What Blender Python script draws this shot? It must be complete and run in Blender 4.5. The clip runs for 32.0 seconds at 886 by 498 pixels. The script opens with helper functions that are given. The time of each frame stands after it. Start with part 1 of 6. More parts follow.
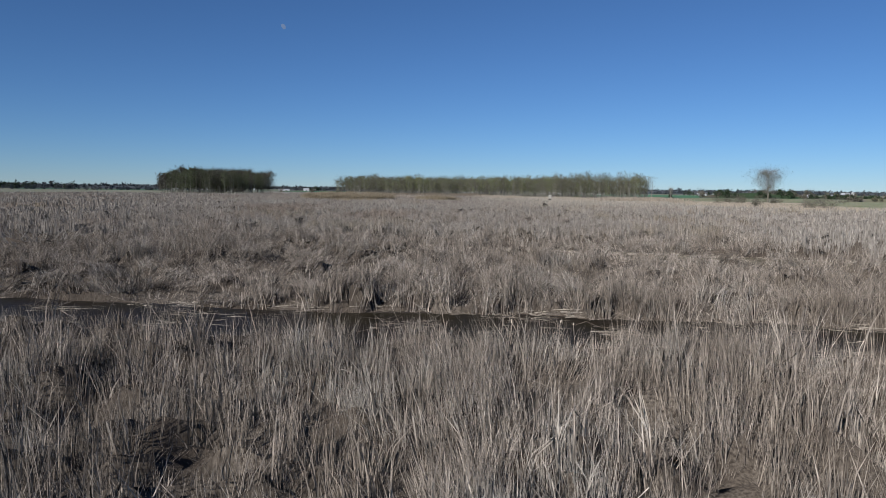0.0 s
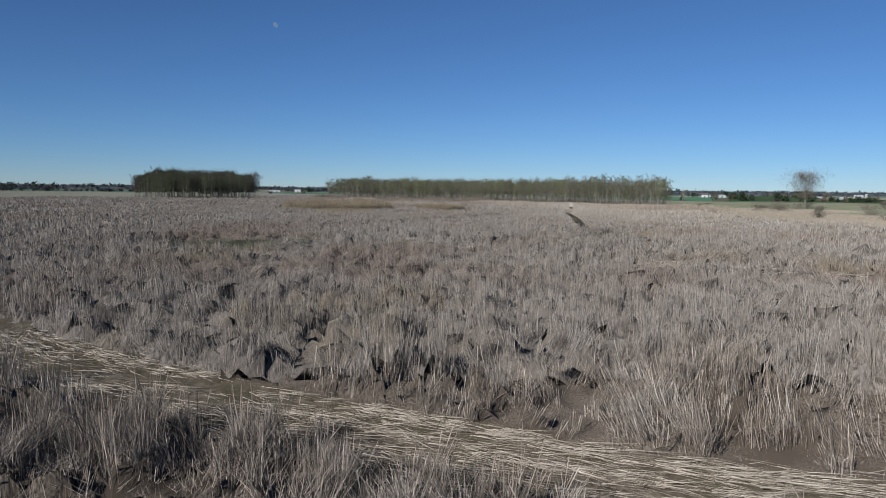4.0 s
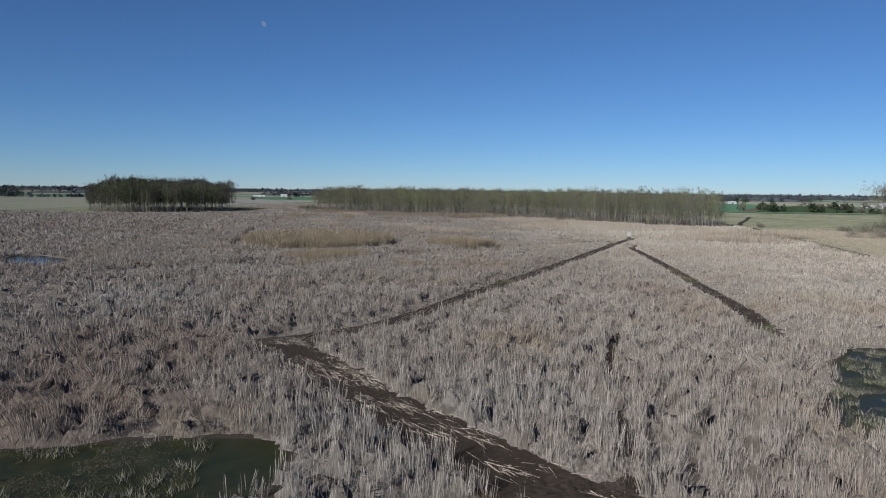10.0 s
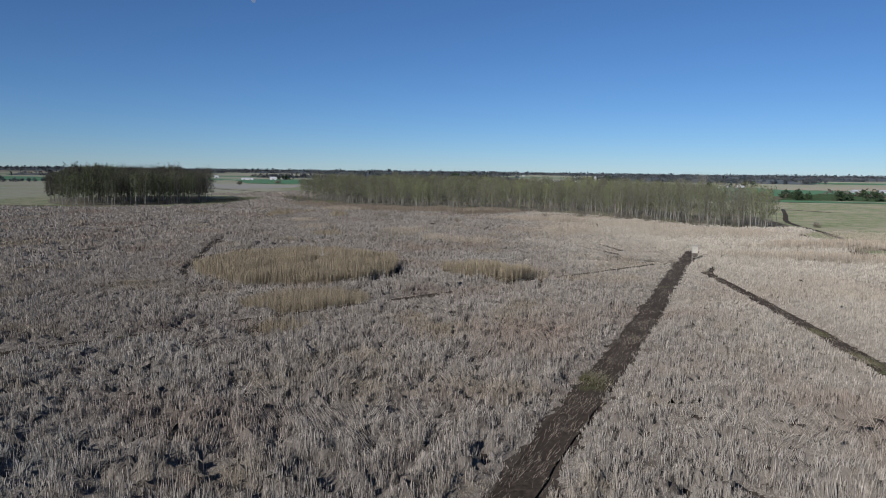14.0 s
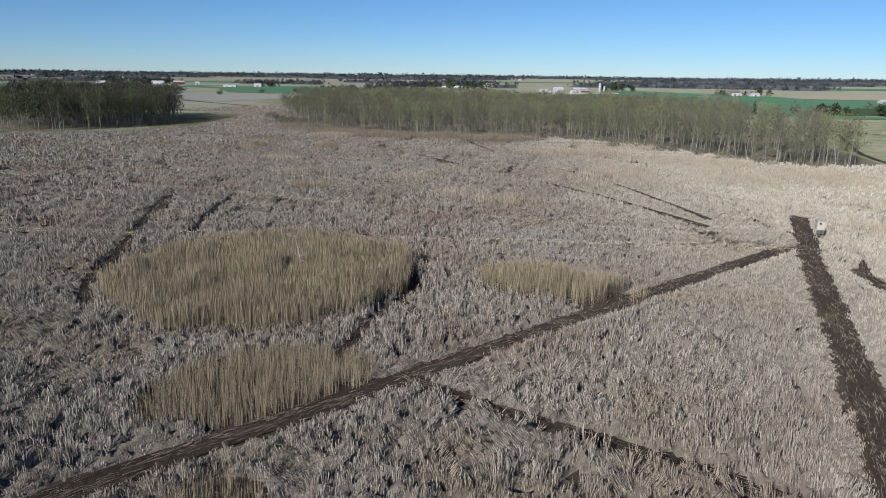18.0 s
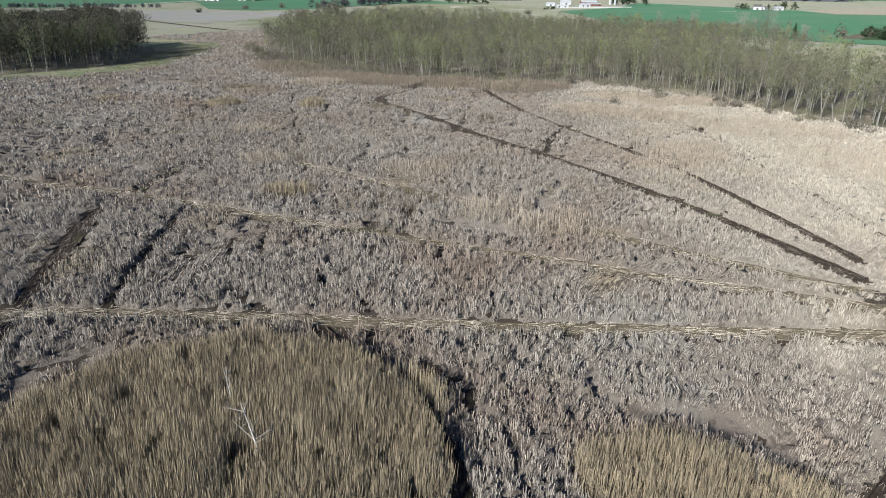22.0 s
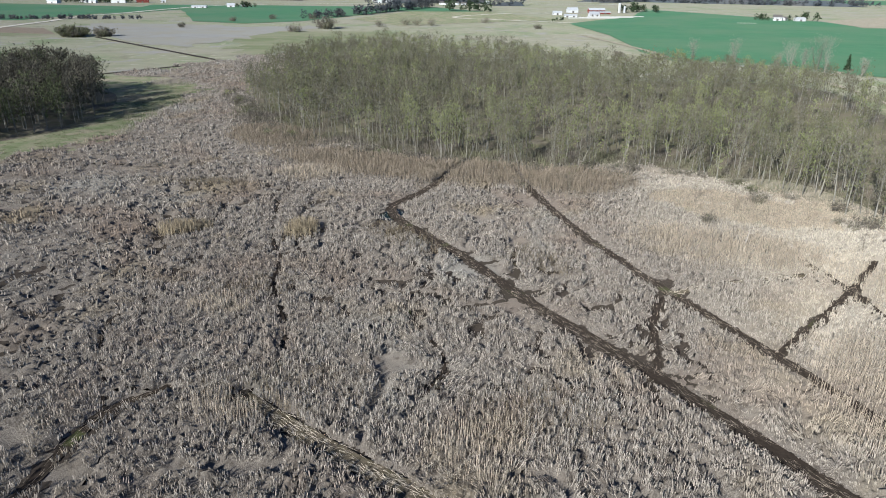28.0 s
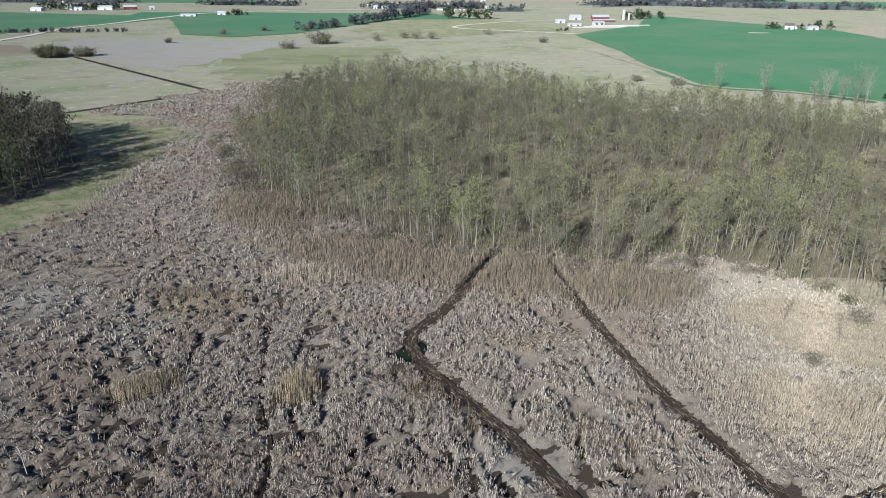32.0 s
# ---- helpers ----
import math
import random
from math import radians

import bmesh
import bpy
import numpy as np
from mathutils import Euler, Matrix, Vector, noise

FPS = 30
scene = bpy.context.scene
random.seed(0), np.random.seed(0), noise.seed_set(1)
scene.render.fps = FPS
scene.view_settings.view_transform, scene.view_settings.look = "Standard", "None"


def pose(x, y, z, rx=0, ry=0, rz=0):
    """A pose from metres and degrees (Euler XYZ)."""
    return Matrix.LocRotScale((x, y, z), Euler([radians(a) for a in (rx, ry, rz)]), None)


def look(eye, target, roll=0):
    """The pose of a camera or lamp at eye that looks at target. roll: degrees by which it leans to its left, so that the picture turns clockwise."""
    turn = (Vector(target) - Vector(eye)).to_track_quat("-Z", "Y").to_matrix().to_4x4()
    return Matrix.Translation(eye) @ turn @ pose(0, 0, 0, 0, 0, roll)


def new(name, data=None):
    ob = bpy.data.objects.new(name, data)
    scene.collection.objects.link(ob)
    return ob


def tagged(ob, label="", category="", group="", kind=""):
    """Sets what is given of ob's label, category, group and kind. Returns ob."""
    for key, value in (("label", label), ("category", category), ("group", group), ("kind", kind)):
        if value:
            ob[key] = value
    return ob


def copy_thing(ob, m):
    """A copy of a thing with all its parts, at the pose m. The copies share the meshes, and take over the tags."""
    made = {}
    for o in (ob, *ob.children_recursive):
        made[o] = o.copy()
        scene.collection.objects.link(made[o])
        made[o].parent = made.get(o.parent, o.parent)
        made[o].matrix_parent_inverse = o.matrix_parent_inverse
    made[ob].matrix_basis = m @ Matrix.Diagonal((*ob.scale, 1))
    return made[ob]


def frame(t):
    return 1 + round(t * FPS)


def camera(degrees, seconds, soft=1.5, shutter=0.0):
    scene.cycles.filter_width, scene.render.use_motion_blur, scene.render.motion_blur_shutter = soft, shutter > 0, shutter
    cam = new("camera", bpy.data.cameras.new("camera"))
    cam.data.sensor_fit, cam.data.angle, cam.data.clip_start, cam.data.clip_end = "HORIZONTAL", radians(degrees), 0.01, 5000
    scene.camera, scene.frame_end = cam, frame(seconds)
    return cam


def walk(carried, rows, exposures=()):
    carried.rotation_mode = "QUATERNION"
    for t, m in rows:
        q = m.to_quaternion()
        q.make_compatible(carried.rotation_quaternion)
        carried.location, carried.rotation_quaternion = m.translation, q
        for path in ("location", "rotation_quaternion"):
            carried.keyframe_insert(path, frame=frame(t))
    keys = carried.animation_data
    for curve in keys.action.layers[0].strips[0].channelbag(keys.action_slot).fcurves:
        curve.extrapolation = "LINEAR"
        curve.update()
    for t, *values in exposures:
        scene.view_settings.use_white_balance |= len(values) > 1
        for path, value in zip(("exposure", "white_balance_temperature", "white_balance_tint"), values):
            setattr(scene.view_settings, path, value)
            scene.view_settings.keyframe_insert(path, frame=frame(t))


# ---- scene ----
cam = camera(65.9, 32.0, soft=1.0)

PATH = [
    (0, (6.845, 0.117, 4.819), (6.752, 2.107, 4.647), 0.6),
    (1, (5.552, 9.426, 5.245), (5.462, 11.417, 5.075), 0.6),
    (1.5, (4.812, 14.043, 5.511), (4.725, 16.034, 5.337), 0.6),
    (2, (4.046, 18.648, 5.784), (3.961, 20.638, 5.612), 0.6),
    (2.5, (3.292, 23.253, 6.054), (3.212, 25.244, 5.881), 0.6),
    (3, (2.558, 27.914, 6.354), (2.48, 29.905, 6.184), 0.6),
    (3.5, (1.818, 32.685, 6.705), (1.742, 34.676, 6.536), 0.6),
    (4, (1.034, 37.67, 7.175), (0.96, 39.661, 7.003), 0.6),
    (4.5, (0.229, 42.828, 7.693), (0.158, 44.819, 7.519), 0.7),
    (6.5, (-3.103, 62.203, 8.485), (-3.165, 64.195, 8.315), 0.6),
    (7, (-3.881, 67.3, 9.003), (-3.939, 69.292, 8.833), 0.5),
    (8, (-5.474, 77.551, 10.132), (-5.527, 79.544, 9.965), 0.5),
    (9, (-6.918, 87.678, 11.644), (-6.967, 89.67, 11.475), 0.5),
    (10, (-8.402, 97.803, 13.182), (-8.447, 99.796, 13.014), 0.7),
    (11, (-9.806, 107.864, 14.351), (-9.848, 109.856, 14.186), 0.6),
    (12, (-11.236, 117.778, 15.663), (-11.268, 119.771, 15.493), 0.4),
    (13, (-12.772, 127.463, 17.027), (-12.801, 129.454, 16.838), 0.6),
    (14, (-14.254, 137.61, 18.317), (-14.277, 139.597, 18.09), 0.7),
    (14.5, (-14.967, 142.714, 18.977), (-14.985, 144.698, 18.725), 0.7),
    (16.5, (-18.205, 164.78, 22.02), (-18.212, 166.749, 21.669), 0.6),
    (17, (-18.871, 169.877, 22.711), (-18.875, 171.839, 22.325), 0.6),
    (17.5, (-19.525, 174.925, 23.394), (-19.524, 176.876, 22.953), 0.6),
    (18, (-20.171, 179.975, 24.09), (-20.168, 181.912, 23.592), 0.7),
    (18.5, (-20.811, 185.026, 24.813), (-20.805, 186.948, 24.259), 0.7),
    (19, (-21.401, 190.061, 25.586), (-21.393, 191.966, 24.976), 0.7),
    (19.5, (-21.944, 195.029, 26.375), (-21.937, 196.916, 25.71), 0.7),
    (20, (-22.476, 200.02, 27.22), (-22.468, 201.886, 26.499), 0.7),
    (20.5, (-23.058, 205.046, 28.108), (-23.048, 206.911, 27.384), 0.6),
    (21, (-23.661, 210.032, 29.054), (-23.65, 211.896, 28.327), 0.6),
    (22, (-24.82, 219.928, 31.294), (-24.805, 221.788, 30.56), 0.5),
    (23, (-25.952, 229.291, 33.715), (-25.939, 231.151, 32.979), 0.5),
    (24, (-27.317, 238.87, 36.262), (-27.301, 240.725, 35.515), 0.6),
    (25, (-28.827, 248.425, 38.551), (-28.806, 250.28, 37.803), 0.7),
    (25.5, (-29.608, 253.168, 39.695), (-29.583, 255.023, 38.947), 0.6),
    (27.5, (-31.983, 271.697, 44.73), (-31.954, 273.551, 43.981), 0.5),
    (28, (-32.662, 276.301, 46.032), (-32.631, 278.156, 45.284), 0.6),
    (29, (-34.074, 285.692, 48.731), (-34.04, 287.546, 47.982), 0.6),
    (30, (-35.473, 295.052, 51.373), (-35.436, 296.906, 50.623), 0.5),
    (31, (-36.797, 303.812, 54.311), (-36.757, 305.664, 53.558), 0.4),
    (32, (-38.38, 312.465, 57.635), (-38.335, 314.316, 56.879), 0.4),
]
EXPOSURES = [(0, 0.34, 5900, 10), (14, 0.33, 5900, 10), (17, 0.46, 5950, 9), (20.5, 1.0, 6000, 7), (25, 1.03, 5950, 6), (32, 1.07, 5900, 6)]
walk(cam, [(t, look(eye, target, roll)) for t, eye, target, roll in PATH], EXPOSURES)

# ---- sun, sky ----
SUN_EL, SUN_AZ = radians(25.3), radians(33.4)
to_sun = Vector((-math.sin(SUN_AZ) * math.cos(SUN_EL), -math.cos(SUN_AZ) * math.cos(SUN_EL), math.sin(SUN_EL)))
sun = new("sun", bpy.data.lights.new("sun", "SUN"))
sun.data.energy, sun.data.angle, sun.data.color = 4.5, radians(0.53), (1.0, 0.95, 0.88)
sun.matrix_world = look(to_sun * 50, (0, 0, 0))
world = bpy.data.worlds.new("sky")
scene.world = world
world.use_nodes = True
wn = world.node_tree
sky = wn.nodes.new("ShaderNodeTexSky")
sky.sky_type, sky.sun_disc = "NISHITA", False
sky.sun_elevation, sky.sun_rotation = SUN_EL, math.pi + SUN_AZ
sky.air_density, sky.dust_density, sky.ozone_density, sky.altitude = 1.0, 0.0, 7.0, 2500
wn.links.new(sky.outputs[0], wn.nodes["Background"].inputs[0])
wn.nodes["Background"].inputs[1].default_value = 0.056
scene.view_settings.exposure = 0.0

rng = np.random.default_rng(7)


# ---- small helpers ----
def mesh_tris(name, verts, tris, material=None, smooth=False):
    """A mesh from arrays of corners and triangles."""
    me = bpy.data.meshes.new(name)
    verts, tris = np.asarray(verts, np.float32), np.asarray(tris, np.int32)
    me.vertices.add(len(verts))
    me.vertices.foreach_set("co", verts.ravel())
    me.loops.add(tris.size)
    me.loops.foreach_set("vertex_index", tris.ravel())
    me.polygons.add(len(tris))
    me.polygons.foreach_set("loop_start", np.arange(len(tris), dtype=np.int32) * 3)
    if smooth:
        me.polygons.foreach_set("use_smooth", np.ones(len(tris), bool))
    me.update(calc_edges=True)
    if material:
        me.materials.append(material)
    return me


def part(name, bm, material, parent=None, label=""):
    """Links a bmesh as one mesh object under a thing or a part."""
    me = bpy.data.meshes.new(name)
    bm.to_mesh(me)
    bm.free()
    me.materials.append(material)
    ob = new(name, me)
    if parent:
        ob.parent = parent
    return tagged(ob, label) if label else ob


def put(name, me, parent=None, label="", category="", group="", kind=""):
    ob = new(name, me)
    if parent:
        ob.parent = parent
    return tagged(ob, label, category, group, kind)


def box(bm, cx, cy, cz, sx, sy, sz, bevel=0.0):
    made = bmesh.ops.create_cube(bm, size=1.0, matrix=Matrix.Translation((cx, cy, cz)) @ Matrix.Diagonal((sx, sy, sz, 1)))
    if bevel:
        edges = list({e for v in made["verts"] for e in v.link_edges})
        bmesh.ops.bevel(bm, geom=edges, offset=bevel, segments=1, affect="EDGES")
    return bm


def box_bm(*args, **kw):
    return box(bmesh.new(), *args, **kw)


def tube(p, q, r0, r1, sides=5):
    """Corners and triangles of a tapered tube from p to q."""
    p, q = np.asarray(p, float), np.asarray(q, float)
    way = (q - p) / max(np.linalg.norm(q - p), 1e-6)
    side = np.cross(way, (0.31, 0.95, 0.05))
    side /= np.linalg.norm(side)
    other = np.cross(way, side)
    a = np.arange(sides) * 2 * np.pi / sides
    ring = np.cos(a)[:, None] * side + np.sin(a)[:, None] * other
    k = np.arange(sides)
    n = (k + 1) % sides
    tris = np.concatenate([np.stack([k, n, n + sides], 1), np.stack([k, n + sides, k + sides], 1)])
    return np.concatenate([p + r0 * ring, q + r1 * ring]), tris


def gather(pieces):
    """Joins pieces of (corners, triangles) into one pair."""
    verts, tris, base = [], [], 0
    for v, t in pieces:
        verts.append(v)
        tris.append(t + base)
        base += len(v)
    return np.concatenate(verts), np.concatenate(tris)


def vnoise(x, y, scale, seed=0):
    """Smooth value noise from 0 to 1."""
    u, v = np.asarray(x, float) / scale + 1000.37, np.asarray(y, float) / scale + 1000.71
    i, j = np.floor(u).astype(np.int64), np.floor(v).astype(np.int64)
    a, b = u - i, v - j
    a, b = a * a * (3 - 2 * a), b * b * (3 - 2 * b)

    def at(i, j):
        h = (i * 374761393 + j * 668265263 + seed * 974634777) & 0xFFFFFFFF
        h = ((h ^ (h >> 13)) * 1274126177) & 0xFFFFFFFF
        return ((h ^ (h >> 16)) & 0xFFFF) / 65535.0

    return (at(i, j) * (1 - a) + at(i + 1, j) * a) * (1 - b) + (at(i, j + 1) * (1 - a) + at(i + 1, j + 1) * a) * b


def smooth_line(points, step=1.0):
    """A rounded line through the points, with a corner about every step."""
    p = np.asarray(points, float)
    p = np.concatenate([[2 * p[0] - p[1]], p, [2 * p[-1] - p[-2]]])
    out = []
    for a, b, c, d in zip(p, p[1:], p[2:], p[3:]):
        n = max(2, int(np.hypot(*(c - b)) / step))
        for t in np.arange(n) / n:
            out.append(0.5 * (2 * b + (c - a) * t + (2 * a - 5 * b + 4 * c - d) * t**2 + (3 * b - a - 3 * c + d) * t**3))
    out.append(p[-2])
    return np.array(out)


def inside(x, y, poly):
    """Which of the points lie in the polygon."""
    poly = np.asarray(poly, float)
    hit = np.zeros(np.shape(x), bool)
    for (x0, y0), (x1, y1) in zip(poly, np.roll(poly, -1, 0)):
        crosses = (y0 > y) != (y1 > y)
        hit ^= crosses & (x < (x1 - x0) * (y - y0) / (y1 - y0 + 1e-12) + x0)
    return hit


# ---- materials ----
def material(name, colours, scale=1.0, big=0.0, rough=0.9, gloss=0.15, bump=0.0, through_light=0.0, island=0.0, thing=0.0, detail=6.0, stretch=None, tints=(), tinge=1.0, east=None):
    """A surface that wanders between three colours: fine grain, broad stains, and further tinted patches (size, from, to, colour)."""
    m = bpy.data.materials.new(name)
    m.use_nodes = True
    t = m.node_tree
    bsdf, out = t.nodes["Principled BSDF"], t.nodes["Material Output"]
    where = t.nodes.new("ShaderNodeTexCoord").outputs["Object"]
    if stretch:
        mapping = t.nodes.new("ShaderNodeMapping")
        mapping.inputs["Scale"].default_value = stretch
        t.links.new(where, mapping.inputs[0])
        where = mapping.outputs[0]

    def noise_at(s, d, rough_=0.6):
        n = t.nodes.new("ShaderNodeTexNoise")
        n.inputs["Scale"].default_value, n.inputs["Detail"].default_value, n.inputs["Roughness"].default_value = s, d, rough_
        t.links.new(where, n.inputs["Vector"])
        return n.outputs["Fac"]

    def sharpen(socket, lo, hi):
        r = t.nodes.new("ShaderNodeMapRange")
        r.inputs[1].default_value, r.inputs[2].default_value = lo, hi
        t.links.new(socket, r.inputs[0])
        return r.outputs[0]

    def mix(fac, a, b):
        n = t.nodes.new("ShaderNodeMix")
        n.data_type = "RGBA"
        t.links.new(fac, n.inputs[0])
        for socket, value in ((n.inputs[6], a), (n.inputs[7], b)):
            if isinstance(value, tuple):
                socket.default_value = (*value, 1)
            else:
                t.links.new(value, socket)
        return n.outputs[2]

    fine = noise_at(1.0 / scale, detail)
    colour = mix(sharpen(fine, 0.33, 0.67), colours[0], colours[1])
    if big and len(colours) > 2:
        colour = mix(sharpen(noise_at(1.0 / big, 4.0), 0.42, 0.62), colour, colours[2])
    for size, lo, hi, tint in tints:
        n = t.nodes.new("ShaderNodeTexNoise")
        n.inputs["Scale"].default_value, n.inputs["Detail"].default_value, n.inputs["Roughness"].default_value = 1.0 / size, 5.0, 0.6
        shift = t.nodes.new("ShaderNodeVectorMath")
        shift.inputs[1].default_value = (size * 3.7, size * 9.1, 0)
        t.links.new(t.nodes.new("ShaderNodeNewGeometry").outputs["Position"], shift.inputs[0])
        t.links.new(shift.outputs[0], n.inputs["Vector"])
        part_way = t.nodes.new("ShaderNodeMath")
        part_way.operation = "MULTIPLY"
        part_way.inputs[1].default_value = tinge
        t.links.new(sharpen(n.outputs["Fac"], lo, hi), part_way.inputs[0])
        colour = mix(part_way.outputs[0], colour, tint)
    if east:
        at = t.nodes.new("ShaderNodeSeparateXYZ")
        t.links.new(t.nodes.new("ShaderNodeNewGeometry").outputs["Position"], at.inputs[0])
        rag = t.nodes.new("ShaderNodeTexNoise")
        rag.inputs["Scale"].default_value, rag.inputs["Detail"].default_value = 0.05, 6.0
        t.links.new(t.nodes.new("ShaderNodeNewGeometry").outputs["Position"], rag.inputs["Vector"])
        shore = t.nodes.new("ShaderNodeMath")
        shore.operation, shore.inputs[1].default_value = "MULTIPLY_ADD", 60.0
        t.links.new(rag.outputs["Fac"], shore.inputs[0]), t.links.new(at.outputs[0], shore.inputs[2])
        both_ = t.nodes.new("ShaderNodeMath")
        both_.operation = "MULTIPLY"
        t.links.new(sharpen(shore.outputs[0], 34, 66), both_.inputs[0]), t.links.new(sharpen(at.outputs[1], 130, 300), both_.inputs[1])
        most = t.nodes.new("ShaderNodeMath")
        most.operation, most.inputs[1].default_value = "MULTIPLY", 0.7
        t.links.new(both_.outputs[0], most.inputs[0])
        colour = mix(most.outputs[0], colour, east)
    for amount, node, socket in ((island, "ShaderNodeNewGeometry", "Random Per Island"), (thing, "ShaderNodeObjectInfo", "Random")):
        if amount:
            hsv = t.nodes.new("ShaderNodeHueSaturation")
            r = t.nodes.new("ShaderNodeMapRange")
            r.inputs[3].default_value, r.inputs[4].default_value = 1 - amount, 1 + amount
            t.links.new(t.nodes.new(node).outputs[socket], r.inputs[0])
            t.links.new(r.outputs[0], hsv.inputs["Value"])
            t.links.new(colour, hsv.inputs["Color"])
            colour = hsv.outputs[0]
    t.links.new(colour, bsdf.inputs["Base Color"])
    bsdf.inputs["Roughness"].default_value, bsdf.inputs["Specular IOR Level"].default_value = rough, gloss
    if rough > 0.7:
        bsdf.inputs["Diffuse Roughness"].default_value = 1.0
    if bump:
        b = t.nodes.new("ShaderNodeBump")
        b.inputs["Strength"].default_value, b.inputs["Distance"].default_value = 1.0, bump
        t.links.new(fine, b.inputs["Height"])
        t.links.new(b.outputs[0], bsdf.inputs["Normal"])
    if through_light:
        leaf, both = t.nodes.new("ShaderNodeBsdfTranslucent"), t.nodes.new("ShaderNodeMixShader")
        both.inputs[0].default_value = through_light
        t.links.new(colour, leaf.inputs[0])
        t.links.new(bsdf.outputs[0], both.inputs[1])
        t.links.new(leaf.outputs[0], both.inputs[2])
        t.links.new(both.outputs[0], out.inputs[0])
    return m


REED_TINTS = [(26, 0.52, 0.66, (0.238, 0.18, 0.138)), (19, 0.56, 0.70, (0.267, 0.212, 0.138)), (34, 0.58, 0.70, (0.33, 0.31, 0.272)), (1.3, 0.53, 0.66, (0.126, 0.104, 0.084))]
NEAR_TINTS = [(0.9, 0.5, 0.62, (0.116, 0.092, 0.073)), (2.6, 0.55, 0.66, (0.388, 0.35, 0.297)), (7, 0.56, 0.68, (0.165, 0.132, 0.10))]
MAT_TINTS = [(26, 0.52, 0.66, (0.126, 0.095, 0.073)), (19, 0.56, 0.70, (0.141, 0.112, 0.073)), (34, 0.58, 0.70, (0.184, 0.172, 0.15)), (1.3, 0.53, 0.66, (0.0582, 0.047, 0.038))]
M_REED = material("dry_cattail", [(0.39, 0.346, 0.294), (0.205, 0.178, 0.148), (0.281, 0.246, 0.207)], 0.14, 16, through_light=0.08, island=0.3, detail=2, stretch=(1, 1, 0.1), tints=REED_TINTS, tinge=0.75, east=(0.42, 0.375, 0.30))
M_NEARREED = material("near_cattail", [(0.47, 0.406, 0.337), (0.135, 0.108, 0.084), (0.23, 0.19, 0.15)], 0.06, 3.5, through_light=0.08, island=0.6, detail=2, stretch=(1, 1, 0.1), tints=NEAR_TINTS, tinge=0.75)
# brown leaf litter, its colour lowered further to paint shade in the crevices
M_SHADED_MAT = material("shaded_matted_reed", [(0.222, 0.194, 0.163), (0.0534, 0.043, 0.035), (0.141, 0.12, 0.10)], 0.15, 9, rough=0.95, bump=0.1, detail=3, stretch=(1, 1, 0.12), tints=MAT_TINTS, tinge=0.75, east=(0.28, 0.245, 0.195))
# near thatch coloured almost black so gaps between blades read as deep shade
M_SHADED_NEARMAT = material("shaded_thatch", [(0.18, 0.148, 0.115), (0.0243, 0.018, 0.013), (0.066, 0.051, 0.038)], 0.06, 4, rough=0.95, bump=0.03, detail=3, stretch=(1, 1, 0.12))
M_BROWN = material("brown_sedge", [(0.14, 0.106, 0.07), (0.215, 0.175, 0.125), (0.15, 0.122, 0.078)], 2.0, 12, through_light=0.2, island=0.4, detail=3)
M_GOLD = material("golden_reed", [(0.35, 0.288, 0.195), (0.215, 0.172, 0.115), (0.295, 0.24, 0.16)], 2.0, 9, through_light=0.2, island=0.35, detail=3)
M_RUSSET = material("russet_reed", [(0.29, 0.24, 0.18), (0.18, 0.146, 0.108), (0.24, 0.195, 0.143)], 2.0, 9, through_light=0.2, island=0.35, detail=3)
M_TAN = material("tan_reed", [(0.435, 0.369, 0.287), (0.32, 0.262, 0.197), (0.394, 0.332, 0.254)], 2.0, 9, through_light=0.25, island=0.35, detail=3)
M_STRAW = material("flattened_straw", [(0.52, 0.455, 0.37), (0.33, 0.28, 0.215), (0.42, 0.365, 0.29)], 1.0, 6, island=0.45, detail=3)
M_STRAWTRACK = material("straw_track", [(0.15, 0.122, 0.09), (0.035, 0.028, 0.018), (0.06, 0.05, 0.03)], 0.25, 2.2, rough=0.9, bump=0.08)
# dark wet peat, with the shade under dense stems painted into its colour
M_SHADED_FLOOR = material("shaded_marsh_floor", [(0.0197, 0.0156, 0.0123), (0.0533, 0.0418, 0.0328), (0.0328, 0.0262, 0.0197)], 0.3, 14, rough=0.95, bump=0.06)
M_MUD = material("wet_peat", [(0.013, 0.01, 0.0075), (0.042, 0.032, 0.024), (0.024, 0.018, 0.0135)], 0.35, 7, rough=0.85, gloss=0.1, bump=0.06, tints=[(9, 0.6, 0.68, (0.05, 0.053, 0.022))])
M_BOG = material("bog_water", [(0.00738, 0.00574, 0.0041), (0.0369, 0.0262, 0.0164), (0.0246, 0.0197, 0.00984)], 0.45, 3, rough=0.45, gloss=0.05, bump=0.02)
M_WATER = material("marsh_water", [(0.00492, 0.00738, 0.0082), (0.00984, 0.0115, 0.0082), (0.0164, 0.023, 0.0082)], 0.8, 5, rough=0.15, gloss=0.1)
M_POND = material("green_pond_water", [(0.0164, 0.0197, 0.0082), (0.0426, 0.041, 0.0172), (0.0262, 0.0312, 0.0115)], 1.2, 5, rough=0.35, gloss=0.06)
M_STALK = material("soaked_stalk", [(0.30, 0.25, 0.2), (0.11, 0.088, 0.067), (0.18, 0.148, 0.113)], 1.0, 6, island=0.5, detail=3)
M_SEDGETUFT = material("wet_sedge", [(0.24, 0.225, 0.175), (0.11, 0.105, 0.07), (0.15, 0.15, 0.09)], 0.5, 3, island=0.5, detail=3, through_light=0.1)
M_ALGAE = material("pond_weed", [(0.0533, 0.0574, 0.023), (0.0943, 0.0861, 0.041), (0.139, 0.123, 0.0861)], 0.5, 4, rough=0.8, island=0.4, through_light=0.15)
